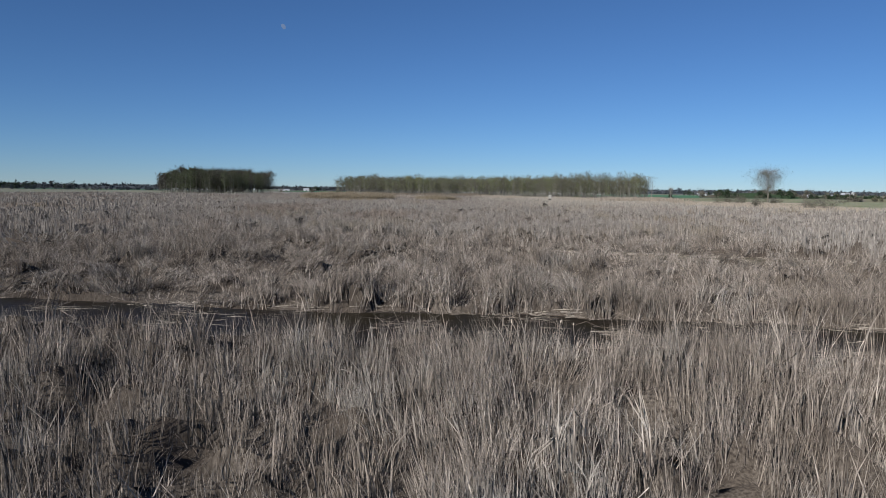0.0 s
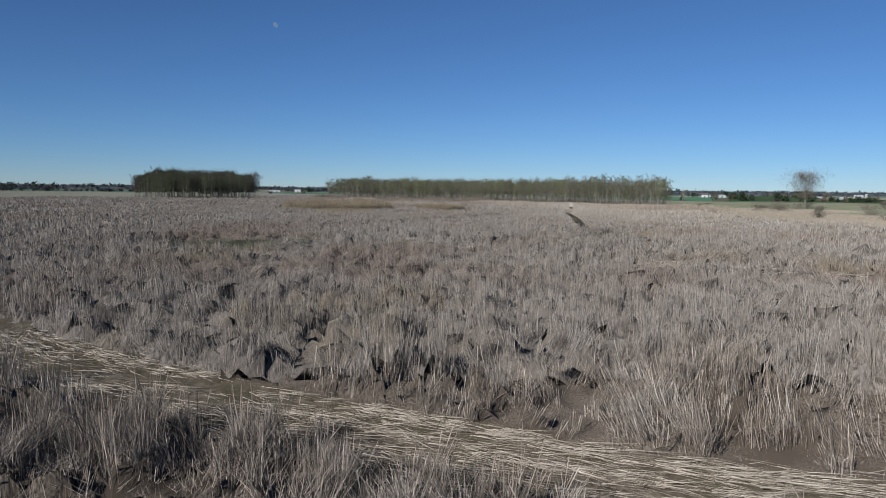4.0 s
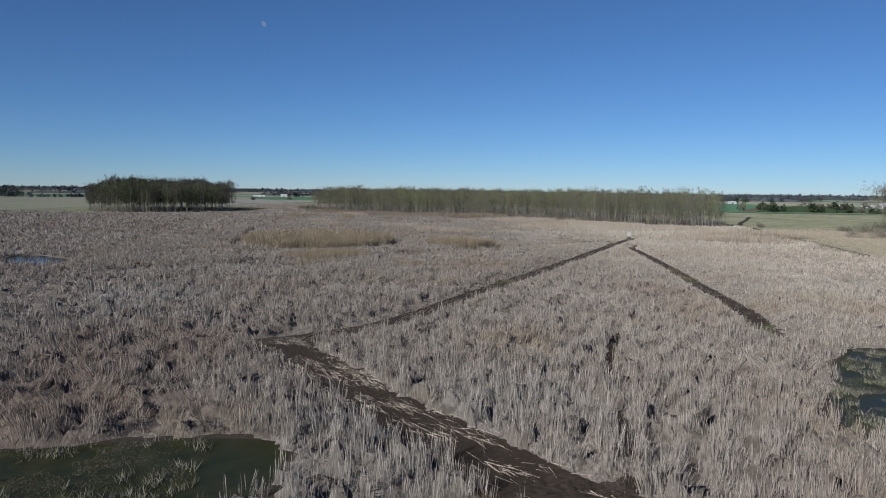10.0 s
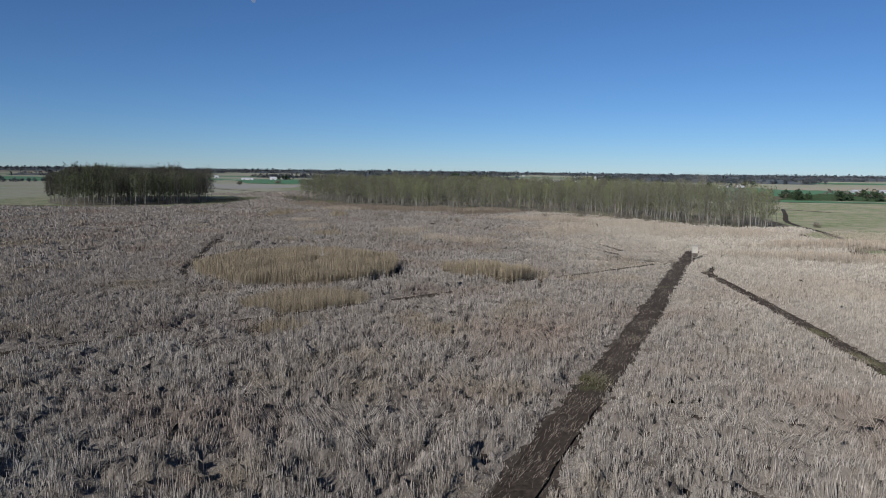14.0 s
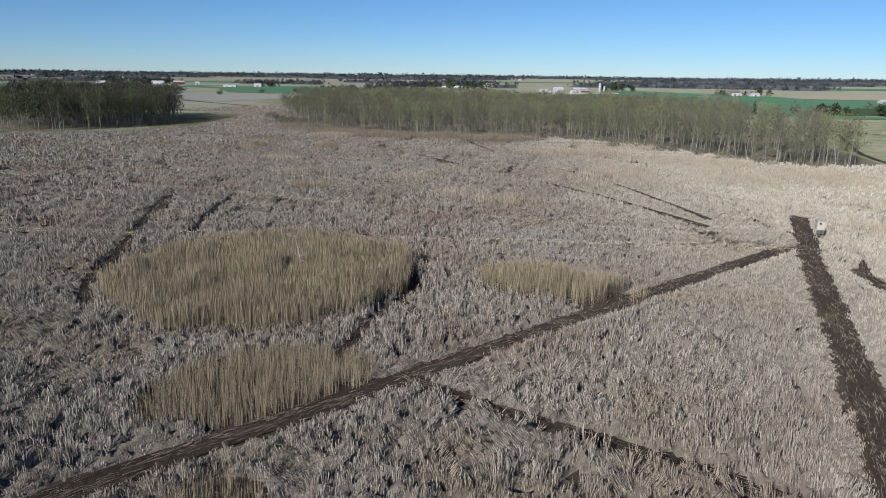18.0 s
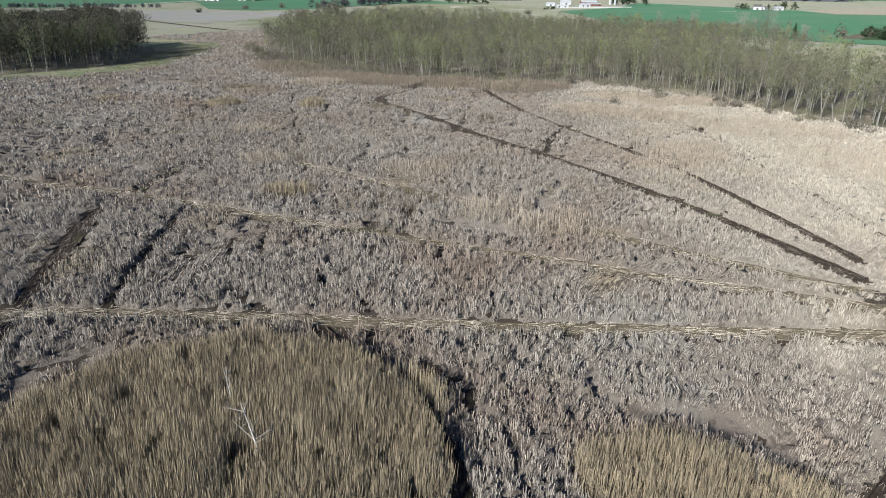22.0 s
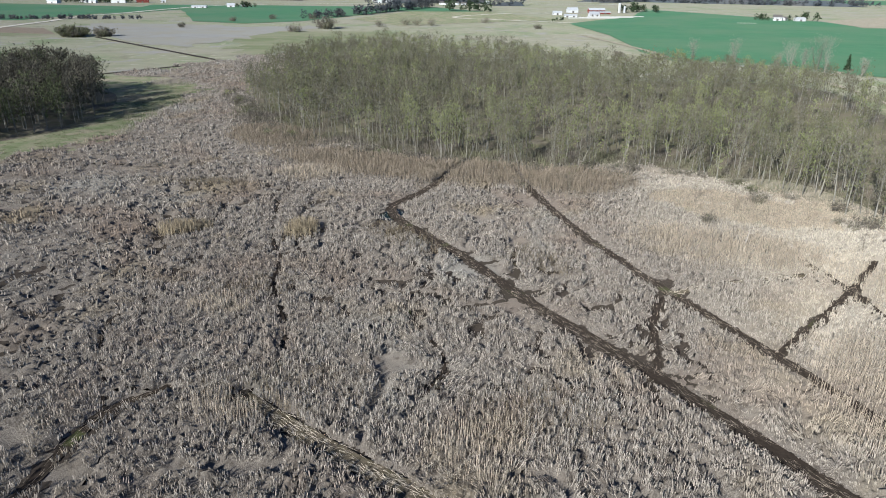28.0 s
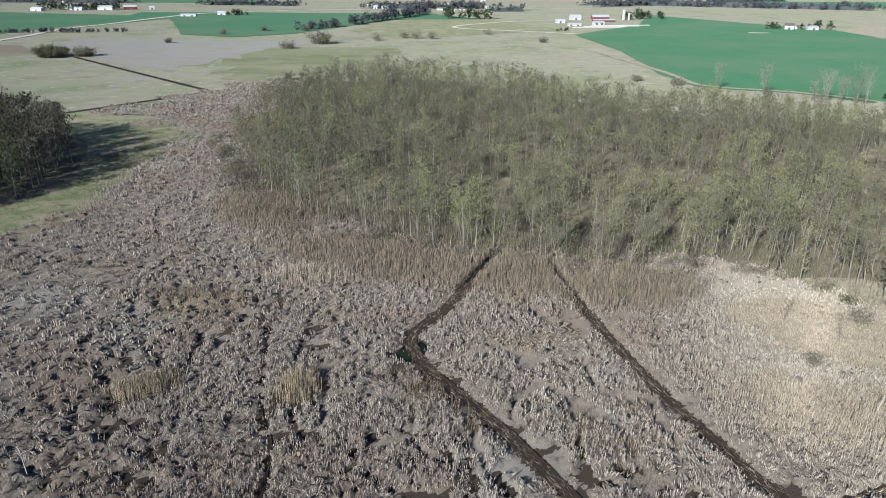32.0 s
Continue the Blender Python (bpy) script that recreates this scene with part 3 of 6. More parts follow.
for n, (kind, half, line) in enumerate(LINES):
    z = 0.05 + 0.004 * n
    if kind == "water":
        ribbon("ditch", line, half, z, M_BOG, "narrow ditch of still black water between reeds", kind)
    elif kind == "straw":
        ribbon("track", line, half, z, M_STRAWTRACK if line[:, 1].mean() > 270 or line[:, 1].mean() < 80 else M_MUD, "muddy vehicle track strewn with flattened pale reeds", kind)
    else:
        ribbon("track", line, half, z, M_MUD, "dark wet mud track cut through the reeds", kind)
for n, (kind, shape) in enumerate(PONDS):
    flat("pond", shape, 0.03 + 0.004 * n, M_POND if kind == "weedy" else M_WATER, "shallow dark pond with green weed" if kind == "weedy" else "small pond of dark open water", "pond", 0.7)

# ---- reeds ----
def flight_far(x, y):
    """Rough least distance from which a place is seen, by the plan: the way leads along one line and climbs."""
    yy = np.clip(y - 8, 0, 312)
    h = 4.8 + 0.055 * yy + 0.00035 * yy**2
    back = np.clip(y - 1.4 * h, 0, 312)
    h2 = 4.8 + 0.055 * back + 0.00035 * back**2
    lat = np.abs(x - (6.8 - 0.145 * back))
    return np.sqrt(lat**2 + h2**2 + (y - back) ** 2) * 0.97


def blade_mesh(name, x, y, z, h, w, lx, ly, face, mat, shape="blade"):
    """Blades at places, with heights, widths, leans and the way each faces. shape: bent leaves, single blades or spread tops."""
    n = len(x)
    cx, cy = np.cos(face) * w / 2, np.sin(face) * w / 2
    if shape == "bent":
        broken = rng.random(n) < 0.3
        hm, top = np.where(broken, rng.uniform(0.45, 0.9, n), 0.6), np.where(broken, rng.uniform(0.25, 0.8, n), 1.0)
        sx, sy = np.where(broken, rng.normal(0, 0.22, n), 0), np.where(broken, rng.normal(0, 0.22, n), 0)
        rows = [(x - cx, y - cy, z), (x + cx, y + cy, z), (x + lx * h * 0.36 - cx * 0.8, y + ly * h * 0.36 - cy * 0.8, z + h * hm),
                (x + lx * h * 0.36 + cx * 0.8, y + ly * h * 0.36 + cy * 0.8, z + h * hm), (x + (lx + sx) * h, y + (ly + sy) * h, z + h * top)]
        tri = np.array([[0, 1, 3], [0, 3, 2], [2, 3, 4]])
    elif shape == "fan":
        low = rng.uniform(0.6, 0.95, n)
        rows = [(x, y, z), (x + lx * h * low + cx, y + ly * h * low + cy, z + h * low), (x + lx * h - cx, y + ly * h - cy, z + h)]
        tri = np.array([[0, 1, 2]])
    else:
        rows = [(x - cx, y - cy, z), (x + cx, y + cy, z), (x + lx * h, y + ly * h, z + h)]
        tri = np.array([[0, 1, 2]])
    verts = np.stack([np.stack(np.broadcast_arrays(*r), 1) for r in rows], 1).reshape(-1, 3)
    tris = (np.arange(n)[:, None, None] * len(rows) + tri).reshape(-1, 3)
    return mesh_tris(name, verts, tris, mat)


def soft(x, y):
    """Where the reeds thin out into an even, matted sward, 0 to 1."""
    return np.clip((x - 14 + 24 * (vnoise(x, y, 22, 97) - 0.5)) / 18, 0, 1) * np.clip((y - 150) / 120, 0, 1)


def tuft(x, y):
    """How far a place lies inside a tuft, 0 to 1."""
    v = 0.55 * vnoise(1.3 * x, y, 0.65, 13) + 0.45 * vnoise(1.15 * x, y, 1.7, 14)
    fine = 0.7 * vnoise(1.2 * x, y, 0.42, 27) + 0.3 * vnoise(x, y, 1.3, 28)
    v = v + np.clip((y - 230) / 60, 0, 1) * (fine - v)
    v = np.clip((v - 0.5) * np.where(y < 62, 2.4, 2.0) + 0.5, 0, 1)
    v = 0.5 + (v - 0.5) * (1 - 0.5 * np.clip((y - 150) / 70, 0, 1))
    return v + 0.75 * soft(x, y) * (0.5 - v)


def reeds(name, x0, x1, y0, y1, cover, label, tall=1.4, shape="mixed", least=0.014, mess=0.1, fine=1350, mat=None, category="reeds", gap=0.0, lodge=1.0, on=0.0, root=0.5, bundle=6, loose=0.07, open_=0.4, broad=1.35):
    """A reed bed over a stretch of the plan: bundles of blades in uneven tufts, with winding gaps and lodged patches."""
    tile = 6.0
    tx, ty = (v.ravel() for v in np.meshgrid(np.arange(x0, x1, tile), np.arange(y0, y1, tile)))
    w = np.clip(flight_far(tx + 3, ty + 3) / fine, least, 0.3)
    count = rng.poisson(cover / w / bundle * np.minimum(tile, x1 - tx) * np.minimum(tile, y1 - ty))
    k = np.repeat(np.arange(len(tx)), count)
    x, y, w = tx[k] + rng.random(len(k)) * np.minimum(tile, x1 - tx)[k], ty[k] + rng.random(len(k)) * np.minimum(tile, y1 - ty)[k], w[k]
    if mat is M_NEARREED and y1 - y0 > 8:
        x = x + 7 * (vnoise(x, y, 6, 66) - 0.5) + rng.normal(0, 1.6, len(x))
        y = y + np.where(y > 50, 1.0, 0.0) * (7 * (vnoise(x, y, 5, 67) - 0.5) + rng.normal(0, 1.0, len(y)))
    keep = (look_up(grows, x, y) > 0) & (reed_gaps(x, y) > 0.25 + gap) & ~inside(x, y, DEEP_WOOD) & (tuft(x, y) > open_ * rng.random(len(x)))
    x, y, w = x[keep], y[keep], w[keep]
    lodged, a = lodging(x, y)
    clump, m = tuft(x, y), len(x)
    h = tall * (0.3 + 0.95 * clump + 0.3 * (vnoise(x, y, 19, 24) - 0.5)) * rng.uniform(0.7, 1.12, m) * (1 - 0.4 * lodge * lodged)
    h *= np.clip(0.3 + 0.3 * look_up(trodden_edge, x, y), 0.3, 1.0)
    h *= np.where((y > 18.5) & (y < 21), 0.6, 1.0) * np.clip(0.4 + 0.6 * reed_gaps(x, y), 0.4, 1.0)
    lean = 0.04 + 0.75 * lodge * lodged
    lx, ly = np.cos(a) * lean + rng.normal(0, mess, m), np.sin(a) * lean + rng.normal(0, mess, m)
    zero = reed_height(x, y, on) * (root + 0.4 * lodged) if on else np.zeros(m)
    x, y, w, h, lx, ly, zero = (np.repeat(v, bundle) for v in (x, y, w, h, lx, ly, zero))
    n = len(x)
    reach = loose + 0.8 * w
    dx, dy = rng.normal(0, 1, n) * reach, rng.normal(0, 1, n) * reach
    x, y, lx, ly = x + dx, y + dy, lx + 0.5 * dx + rng.normal(0, 0.5 * mess, n), ly + 0.5 * dy + rng.normal(0, 0.5 * mess, n)
    h = h * rng.uniform(0.55, 1.08, n)
    w, face = w * rng.uniform(0.6, 1.5, n), rng.random(n) * math.pi
    out = (look_up(grows, x, y) > 0)
    x, y, w, h, lx, ly, zero, face = (v[out] for v in (x, y, w, h, lx, ly, zero, face))
    n = len(x)
    if shape == "mixed":
        f = rng.random(n) < 0.5
        w = np.where(f, broad * w, w)
        made = [blade_mesh(name, x[q], y[q], zero[q], h[q], w[q], lx[q], ly[q], face[q], mat or M_REED, kind_) for q, kind_ in ((f, "fan"), (~f, "blade"))]
        halves = []
        for me in made:
            v, t = np.empty(len(me.vertices) * 3, np.float32), np.empty(len(me.loops), np.int32)
            me.vertices.foreach_get("co", v), me.loops.foreach_get("vertex_index", t)
            halves.append((v.reshape(-1, 3), t.reshape(-1, 3)))
            bpy.data.meshes.remove(me)
        me = mesh_tris(name, *gather(halves), mat or M_REED)
    else:
        me = blade_mesh(name, x, y, zero, h, w, lx, ly, face, mat or M_REED, shape)
    put(name, me, None, label, category, kind="stuff")
    return n


def crack_raster():
    """Distance, on a raster of a fifth of a metre, from the thin winding cracks between the larger clumps of reeds."""
    x, y = np.meshgrid(np.arange(-110, 52, 0.2), np.arange(185, 446, 0.2))
    wx, wy = x + 3.4 * (vnoise(x, y, 4.5, 71) - 0.5) + 1.4 * (vnoise(x, y, 1.4, 72) - 0.5), y + 3.4 * (vnoise(x, y, 4.5, 73) - 0.5) + 1.4 * (vnoise(x, y, 1.4, 74) - 0.5)
    size = 6.2
    jitter = np.random.default_rng(75).random((60, 60, 2))
    ci, cj = np.floor(wx / size).astype(int), np.floor(wy / size).astype(int)
    first, second = np.full(x.shape, 99.0), np.full(x.shape, 99.0)
    for i in (-1, 0, 1):
        for j in (-1, 0, 1):
            p = jitter[(ci + i) % 60, (cj + j) % 60]
            d = np.hypot((ci + i + p[..., 0]) * size - wx, (cj + j + p[..., 1]) * size - wy)
            second = np.minimum(second, np.maximum(first, d))
            first = np.minimum(first, d)
    hidden = 3.0 * np.clip(vnoise(x, y, 6, 76) - 0.5, 0, 1) + 4 * np.clip(vnoise(x, y, 30, 77) - 0.52, 0, 1) + 2.5 * soft(x, y) + np.clip((262 - y) / 40, 0, 1)
    return second - first - 0.42 + hidden


CRACKS = crack_raster()


def crack(x, y):
    i, j = ((np.asarray(x) + 110) / 0.2).astype(int), ((np.asarray(y) - 185) / 0.2).astype(int)
    ok = (i >= 0) & (j >= 0) & (i < CRACKS.shape[1]) & (j < CRACKS.shape[0])
    return np.where(ok, CRACKS[np.clip(j, 0, CRACKS.shape[0] - 1), np.clip(i, 0, CRACKS.shape[1] - 1)], 9.0)


def reed_gaps(x, y):
    """How far a place is from the winding trails and the holes between the tufts: below nought is open."""
    wx, wy = x + 1.8 * (vnoise(x, y, 3.2, 11) - 0.5), y + 1.8 * (vnoise(x, y, 3.2, 16) - 0.5)
    shy = 0.08 * np.clip((vnoise(x, y, 28, 12) - 0.42) * 5, 0, 1) + 0.12 * np.clip((250 - y) / 60, 0, 1) + 0.05 * np.clip((x + 5) / 40, 0, 1)
    trail = np.minimum(np.abs(vnoise(1.4 * wx, wy, 9.5, 93) - 0.5) - 0.034, np.abs(vnoise(1.3 * wx, wy, 5.2, 94) - 0.5) - 0.03 + 0.05 * vnoise(x, y, 17, 95)) + shy
    hole = vnoise(2.0 * x, y, 1.25, 17) * 0.6 + vnoise(1.5 * x, y, 0.7, 18) * 0.4 - 0.24 + 0.16 * np.clip((y - 240) / 60, 0, 1) - 0.13 * vnoise(x, y, 15, 19) + 0.15 * soft(x, y)
    thin = sum(np.clip(1.25 - in_oval(x, y, o), 0, 0.6) for o in WET)
    rare = np.where(y < 20, 0.31, np.where(y < 62, 0.46, 0.33))
    hollow = np.clip(rare - 0.6 * np.where(y < 62, vnoise(1.6 * x, y, 2.4, 91), vnoise(1.2 * x, y, 1.5, 91)) - 0.4 * vnoise(x, y, 0.8, 92), 0, 0.06) * np.where(y < 62, 40, 20) * (y < 185)
    return np.minimum(np.minimum(trail / 0.025, hole / 0.06), (crack(x, y) - 0.05) / 0.2) - hollow - 2.2 * np.clip(thin, 0, 0.6) * np.clip(vnoise(x, y, 1.4, 85) * 3 - 0.9, 0, 1)


def lodging(x, y):
    """How far the reeds are pressed down, 0 to 1, and the way they lean."""
    trodden = 0.17 * np.clip((y - 25) / 3, 0, 1) * np.clip((60 - y) / 6, 0, 1)
    return np.clip((vnoise(x, y, 3.5, 21) * 0.45 + vnoise(x, y, 12, 22) * 0.55 - 0.57 + trodden) * 6, 0, 1), vnoise(x, y, 4, 15) * 12


def reed_height(x, y, tall):
    """The uneven upper face of the matted reeds: tufts, winding gaps, lodged hollows."""
    tall = tall * np.where((y > 24) & (y < 62), 0.45 + 1.15 * vnoise(1.2 * x, y, 1.9, 98), 1.0)
    h = tall * (0.25 + 1.1 * tuft(x, y) + 0.25 * (vnoise(x, y, 19, 24) - 0.5)) * (1 - 0.35 * lodging(x, y)[0])
    return h * np.clip(reed_gaps(x, y), 0.03, 1) * np.clip(0.22 + 0.36 * look_up(trodden_edge, x, y), 0.22, 1)


def reed_mass(x0, x1, y0, y1, step, tall, mat=None, spiky=1.0):
    """Matted old reeds as a thick spiky mass of leaf bundles, open where nothing grows."""
    nx, ny = int(round((x1 - x0) / step)) + 1, int(round((y1 - y0) / step)) + 1
    x, y = np.meshgrid(np.linspace(x0, x1, nx), np.linspace(y0, y1, ny))
    inner = np.zeros(x.shape)
    inner[1:-1, 1:-1] = 1
    x, y = x + inner * rng.uniform(-0.4, 0.4, x.shape) * step, y + inner * rng.uniform(-0.4, 0.4, x.shape) * step
    alive = (look_up(grows, x, y) > 0) & ~inside(x, y, DEEP_WOOD) & ((y < 62) | (reed_gaps(x, y) > -2.2)) & (crack(x, y) > 0)
    full = alive.copy()
    full[1:-1, 1:-1] = alive[1:-1, 1:-1] & alive[:-2, 1:-1] & alive[2:, 1:-1] & alive[1:-1, :-2] & alive[1:-1, 2:]
    tip = rng.random(x.shape)
    tip = np.where(rng.random(x.shape) < 0.5, 1 - spiky * (0.85 - 0.45 * tip), 0.85 + 0.5 * tip)
    z = np.where(full, reed_height(x, y, tall) * tip + 0.05, 0.01)
    pressed, a = lodging(x, y)
    x, y = x + inner * z * (0.9 * pressed * np.cos(a) + rng.normal(0, 0.15, x.shape)), y + inner * z * (0.9 * pressed * np.sin(a) + rng.normal(0, 0.15, x.shape))
    i = (np.arange(ny - 1)[:, None] * nx + np.arange(nx - 1)).ravel()
    grown = alive.ravel()
    keep = (grown[i].astype(int) + grown[i + 1] + grown[i + nx] + grown[i + nx + 1]) >= 2
    i = i[keep]
    tris = np.concatenate([np.stack([i, i + 1, i + nx + 1], 1), np.stack([i, i + nx + 1, i + nx], 1)])
    used = np.unique(tris)
    back = np.zeros(nx * ny, np.int64)
    back[used] = np.arange(len(used))
    verts = np.stack([x.ravel(), y.ravel(), z.ravel()], 1)[used]
    # shade between the blades is part of this mat's colour
    put("reed_mat", mesh_tris("reed_mat", verts, back[tris], mat or M_SHADED_MAT), None, "matted grey-brown mass of old dry cattail leaves, darkened as shade between the blades", "reeds", kind="stuff")
    return len(tris)


TOTAL = 0
for x0, x1, y0, y1, step, tall, lining in (
        (-26, 32, -5, 22, 0.33, 0.5, M_SHADED_NEARMAT), (-26, 32, 22, 62, 0.3, 0.5, M_SHADED_NEARMAT), (-41, -26, -5, 62, 0.5, 0.6, M_SHADED_NEARMAT), (32, 47, -5, 62, 0.5, 0.6, M_SHADED_NEARMAT),
        (-48, 40, 62, 190, 0.42, 0.85, M_SHADED_MAT), (-66, 44, 190, 345, 0.42, 0.85, M_SHADED_MAT), (-95, 52, 345, 446, 0.5, 0.9, M_SHADED_MAT),
        (-140, -48, 62, 190, 0.9, 0.85, M_SHADED_MAT), (-140, -66, 190, 345, 0.9, 0.85, M_SHADED_MAT), (-140, -95, 345, 446, 0.9, 0.85, M_SHADED_MAT), (-140, -60, 446, 500, 0.8, 0.85, M_SHADED_MAT),
        (40, 120, 62, 190, 0.9, 0.85, M_SHADED_MAT), (44, 120, 190, 345, 0.9, 0.85, M_SHADED_MAT), (52, 120, 345, 446, 0.8, 0.85, M_SHADED_MAT), (120, 140, 62, 446, 1.2, 0.7, M_SHADED_MAT),
        (-60, 134, 446, 470, 0.9, 0.85, M_SHADED_MAT), (-200, -95, 500, 705, 1.0, 0.7, M_SHADED_MAT),
        (-258, -140, 62, 500, 1.3, 0.8, M_SHADED_MAT), (-258, -41, -38, 62, 1.3, 0.8, M_SHADED_MAT), (47, 140, -38, 62, 1.2, 0.8, M_SHADED_MAT), (-41, 47, -38, -5, 1.3, 0.8, M_SHADED_MAT)):
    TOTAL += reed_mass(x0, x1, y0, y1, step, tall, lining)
NEAR = "dense dry grey-tan cattail reeds beside the ditch"
OPEN = "dry grey-tan cattail reeds on the open marsh"
BED = "wide bed of dry pinkish-grey cattail reeds with dark gaps"
TANGLE = "tangle of short broken reed leaves between the stems"
POND = "thick dry cattail reeds round the ponds and tracks"
for x0, x1, y0, y1, cover, label, tall, more in (
        (-16, 24, -4, 26, 1.1, NEAR, 1.75, dict(shape="bent", least=0.026, mess=0.18, lodge=0.25, gap=-0.9, mat=M_NEARREED)),
        (-16, 24, -4, 26, 2.9, NEAR, 1.7, dict(shape="blade", least=0.017, lodge=0.25, gap=-0.9, mat=M_NEARREED, mess=0.15, bundle=8)),
        (-24, 30, 26, 55, 1.5, NEAR, 1.4, dict(least=0.021, mess=0.34, lodge=1.3, gap=0.0, mat=M_NEARREED, on=0.6, shape="bent", loose=0.055, open_=1.0, bundle=8)),
        (-24, 30, 52, 62, 2.2, NEAR, 1.45, dict(least=0.015, mess=0.13, lodge=0.6, gap=-0.3, mat=M_NEARREED, on=0.5, open_=0.8)),
        (-24, 30, 23, 30.5, 1.9, NEAR, 1.35, dict(shape="bent", least=0.026, mess=0.36, lodge=0.8, gap=-9, mat=M_NEARREED, bundle=9, loose=0.1, open_=1.1)),
        (-24, -16, -4, 26, 1.2, OPEN, 1.5, dict(mat=M_NEARREED)), (24, 30, -4, 26, 1.2, OPEN, 1.5, dict(mat=M_NEARREED)),
        (-110, -24, -4, 62, 0.8, OPEN, 1.5, dict(on=0.75, fine=750)), (30, 136, -4, 62, 0.8, OPEN, 1.5, dict(on=0.75, fine=750)),
        (-48, 42, 62, 125, 1.6, POND, 1.45, dict(gap=-0.5, on=0.65, open_=0.85)), (-48, 42, 125, 190, 1.7, POND, 1.4, dict(gap=-0.5, on=0.75, open_=0.45)),
        (-200, -48, 62, 190, 0.9, OPEN, 1.4, dict(on=0.75, fine=650)), (42, 130, 62, 190, 0.9, OPEN, 1.4, dict(on=0.75, fine=650)),
        (-80, 52, 190, 300, 1.9, BED, 1.2, dict(gap=-0.2, on=0.85, root=0.65)), (-80, 52, 300, 430, 1.9, BED, 1.2, dict(gap=0.3, on=0.85, root=0.65)),
        (-240, -80, 190, 430, 0.9, BED, 1.4, dict(on=0.75, fine=650)), (52, 116, 190, 430, 0.9, BED, 1.4, dict(on=0.75, fine=750)),
        (-240, 116, 430, 700, 0.8, "dry reed bed in front of the woodland", 1.4, dict(on=0.75, fine=1000))):
    TOTAL += reeds("cattail_reeds", x0, x1, y0, y1, cover, label, tall, **more)
TOTAL += reeds("lodged_reeds", -24, 30, 26, 57, 2.1, "bent-over dry cattail leaves lying in messy thatched mounds", 0.65, "blade", least=0.017, mess=0.7, lodge=3.0, gap=-9, mat=M_NEARREED, on=0.75, root=0.95, bundle=8, loose=0.16, open_=0.2)
TOTAL += reeds("reed_litter", -16, 24, -4, 26, 0.5, TANGLE, 0.9, "blade", least=0.013, mess=0.6, fine=1300, gap=-0.3, mat=M_NEARREED)


def stand(oval, mat, name, label, category):
    cx, cy, a, b, turn, tall, stems = oval
    r = max(a, b) * 1.2
    x, y = cx + rng.uniform(-r, r, int(9 * r * r * stems)), cy + rng.uniform(-r, r, int(9 * r * r * stems))
    q = in_oval(x, y, oval)
    keep = (q < 1 + rng.normal(0, 0.05 if stems > 20 else 0.2, len(x))) & (look_up(edge, x, y) > 0) & (vnoise(x, y, 0.9, 31) > 0.22)
    x, y, q = x[keep], y[keep], q[keep]
    n = len(x)
    w = np.clip(flight_far(x, y) / 2000, 0.012, 0.2) * rng.uniform(0.6, 1.4, n)
    h = tall * rng.uniform(0.78, 1.08, n) * (0.85 + 0.3 * vnoise(x, y, 3, 32)) * (1 - 0.18 * np.clip(q, 0, 1) ** 4)
    me = blade_mesh(name, x, y, np.zeros(n), h, w, rng.normal(0.03, 0.06, n), rng.normal(0.02, 0.06, n), rng.random(n) * math.pi, mat, "fan" if tall > 2 else "blade")
    put(name, me, None, label, category, kind="stuff")
    return n


for oval in STANDS:
    TOTAL += stand(oval, M_GOLD if oval[6] >= 10 else M_RUSSET if oval[6] == 9.5 else M_TAN, "tall_reed_stand", "tall golden reed stand rising above the cattails" if oval[6] > 10 else "sparse golden reeds among the cattails", "reeds")
for oval in SEDGES:
    TOTAL += stand(oval, M_BROWN, "sedge_patch", "patch of russet brown sedge among the cattails", "sedge")


# ragged fringes: reeds that run out into the grass, grass tufts, brush under the first trees
for oval in [(-121, 505, 9, 40, 0, 1.1, 2), (-150, 441, 34, 6, 12, 1.1, 2), (-205, 434, 40, 5, 0, 1.0, 2), (-146, 588, 12, 9, 0, 1.0, 3)]:
    TOTAL += stand(oval, M_REED, "cattail_reeds", "sparse dry reeds running out into the grass", "reeds")
for oval in [(-134, 520, 20, 58, 0, 0.35, 5), (-180, 448, 50, 9, 0, 0.35, 5)]:
    TOTAL += stand(oval, M_GRASS, "grass_tufts", "short green and tan grass tufts beside the grove", "grass")
for oval in [(-42, 466, 32, 9, -25, 2.2, 3), (0, 452, 28, 9, 0, 2.2, 3), (-84, 500, 11, 30, 25, 2.2, 3), (45, 436, 22, 12, -35, 1.8, 1.5)]:
    TOTAL += stand(oval, M_SHRUB, "undergrowth", "grey-brown brush and dead stems under the front aspens", "brush")


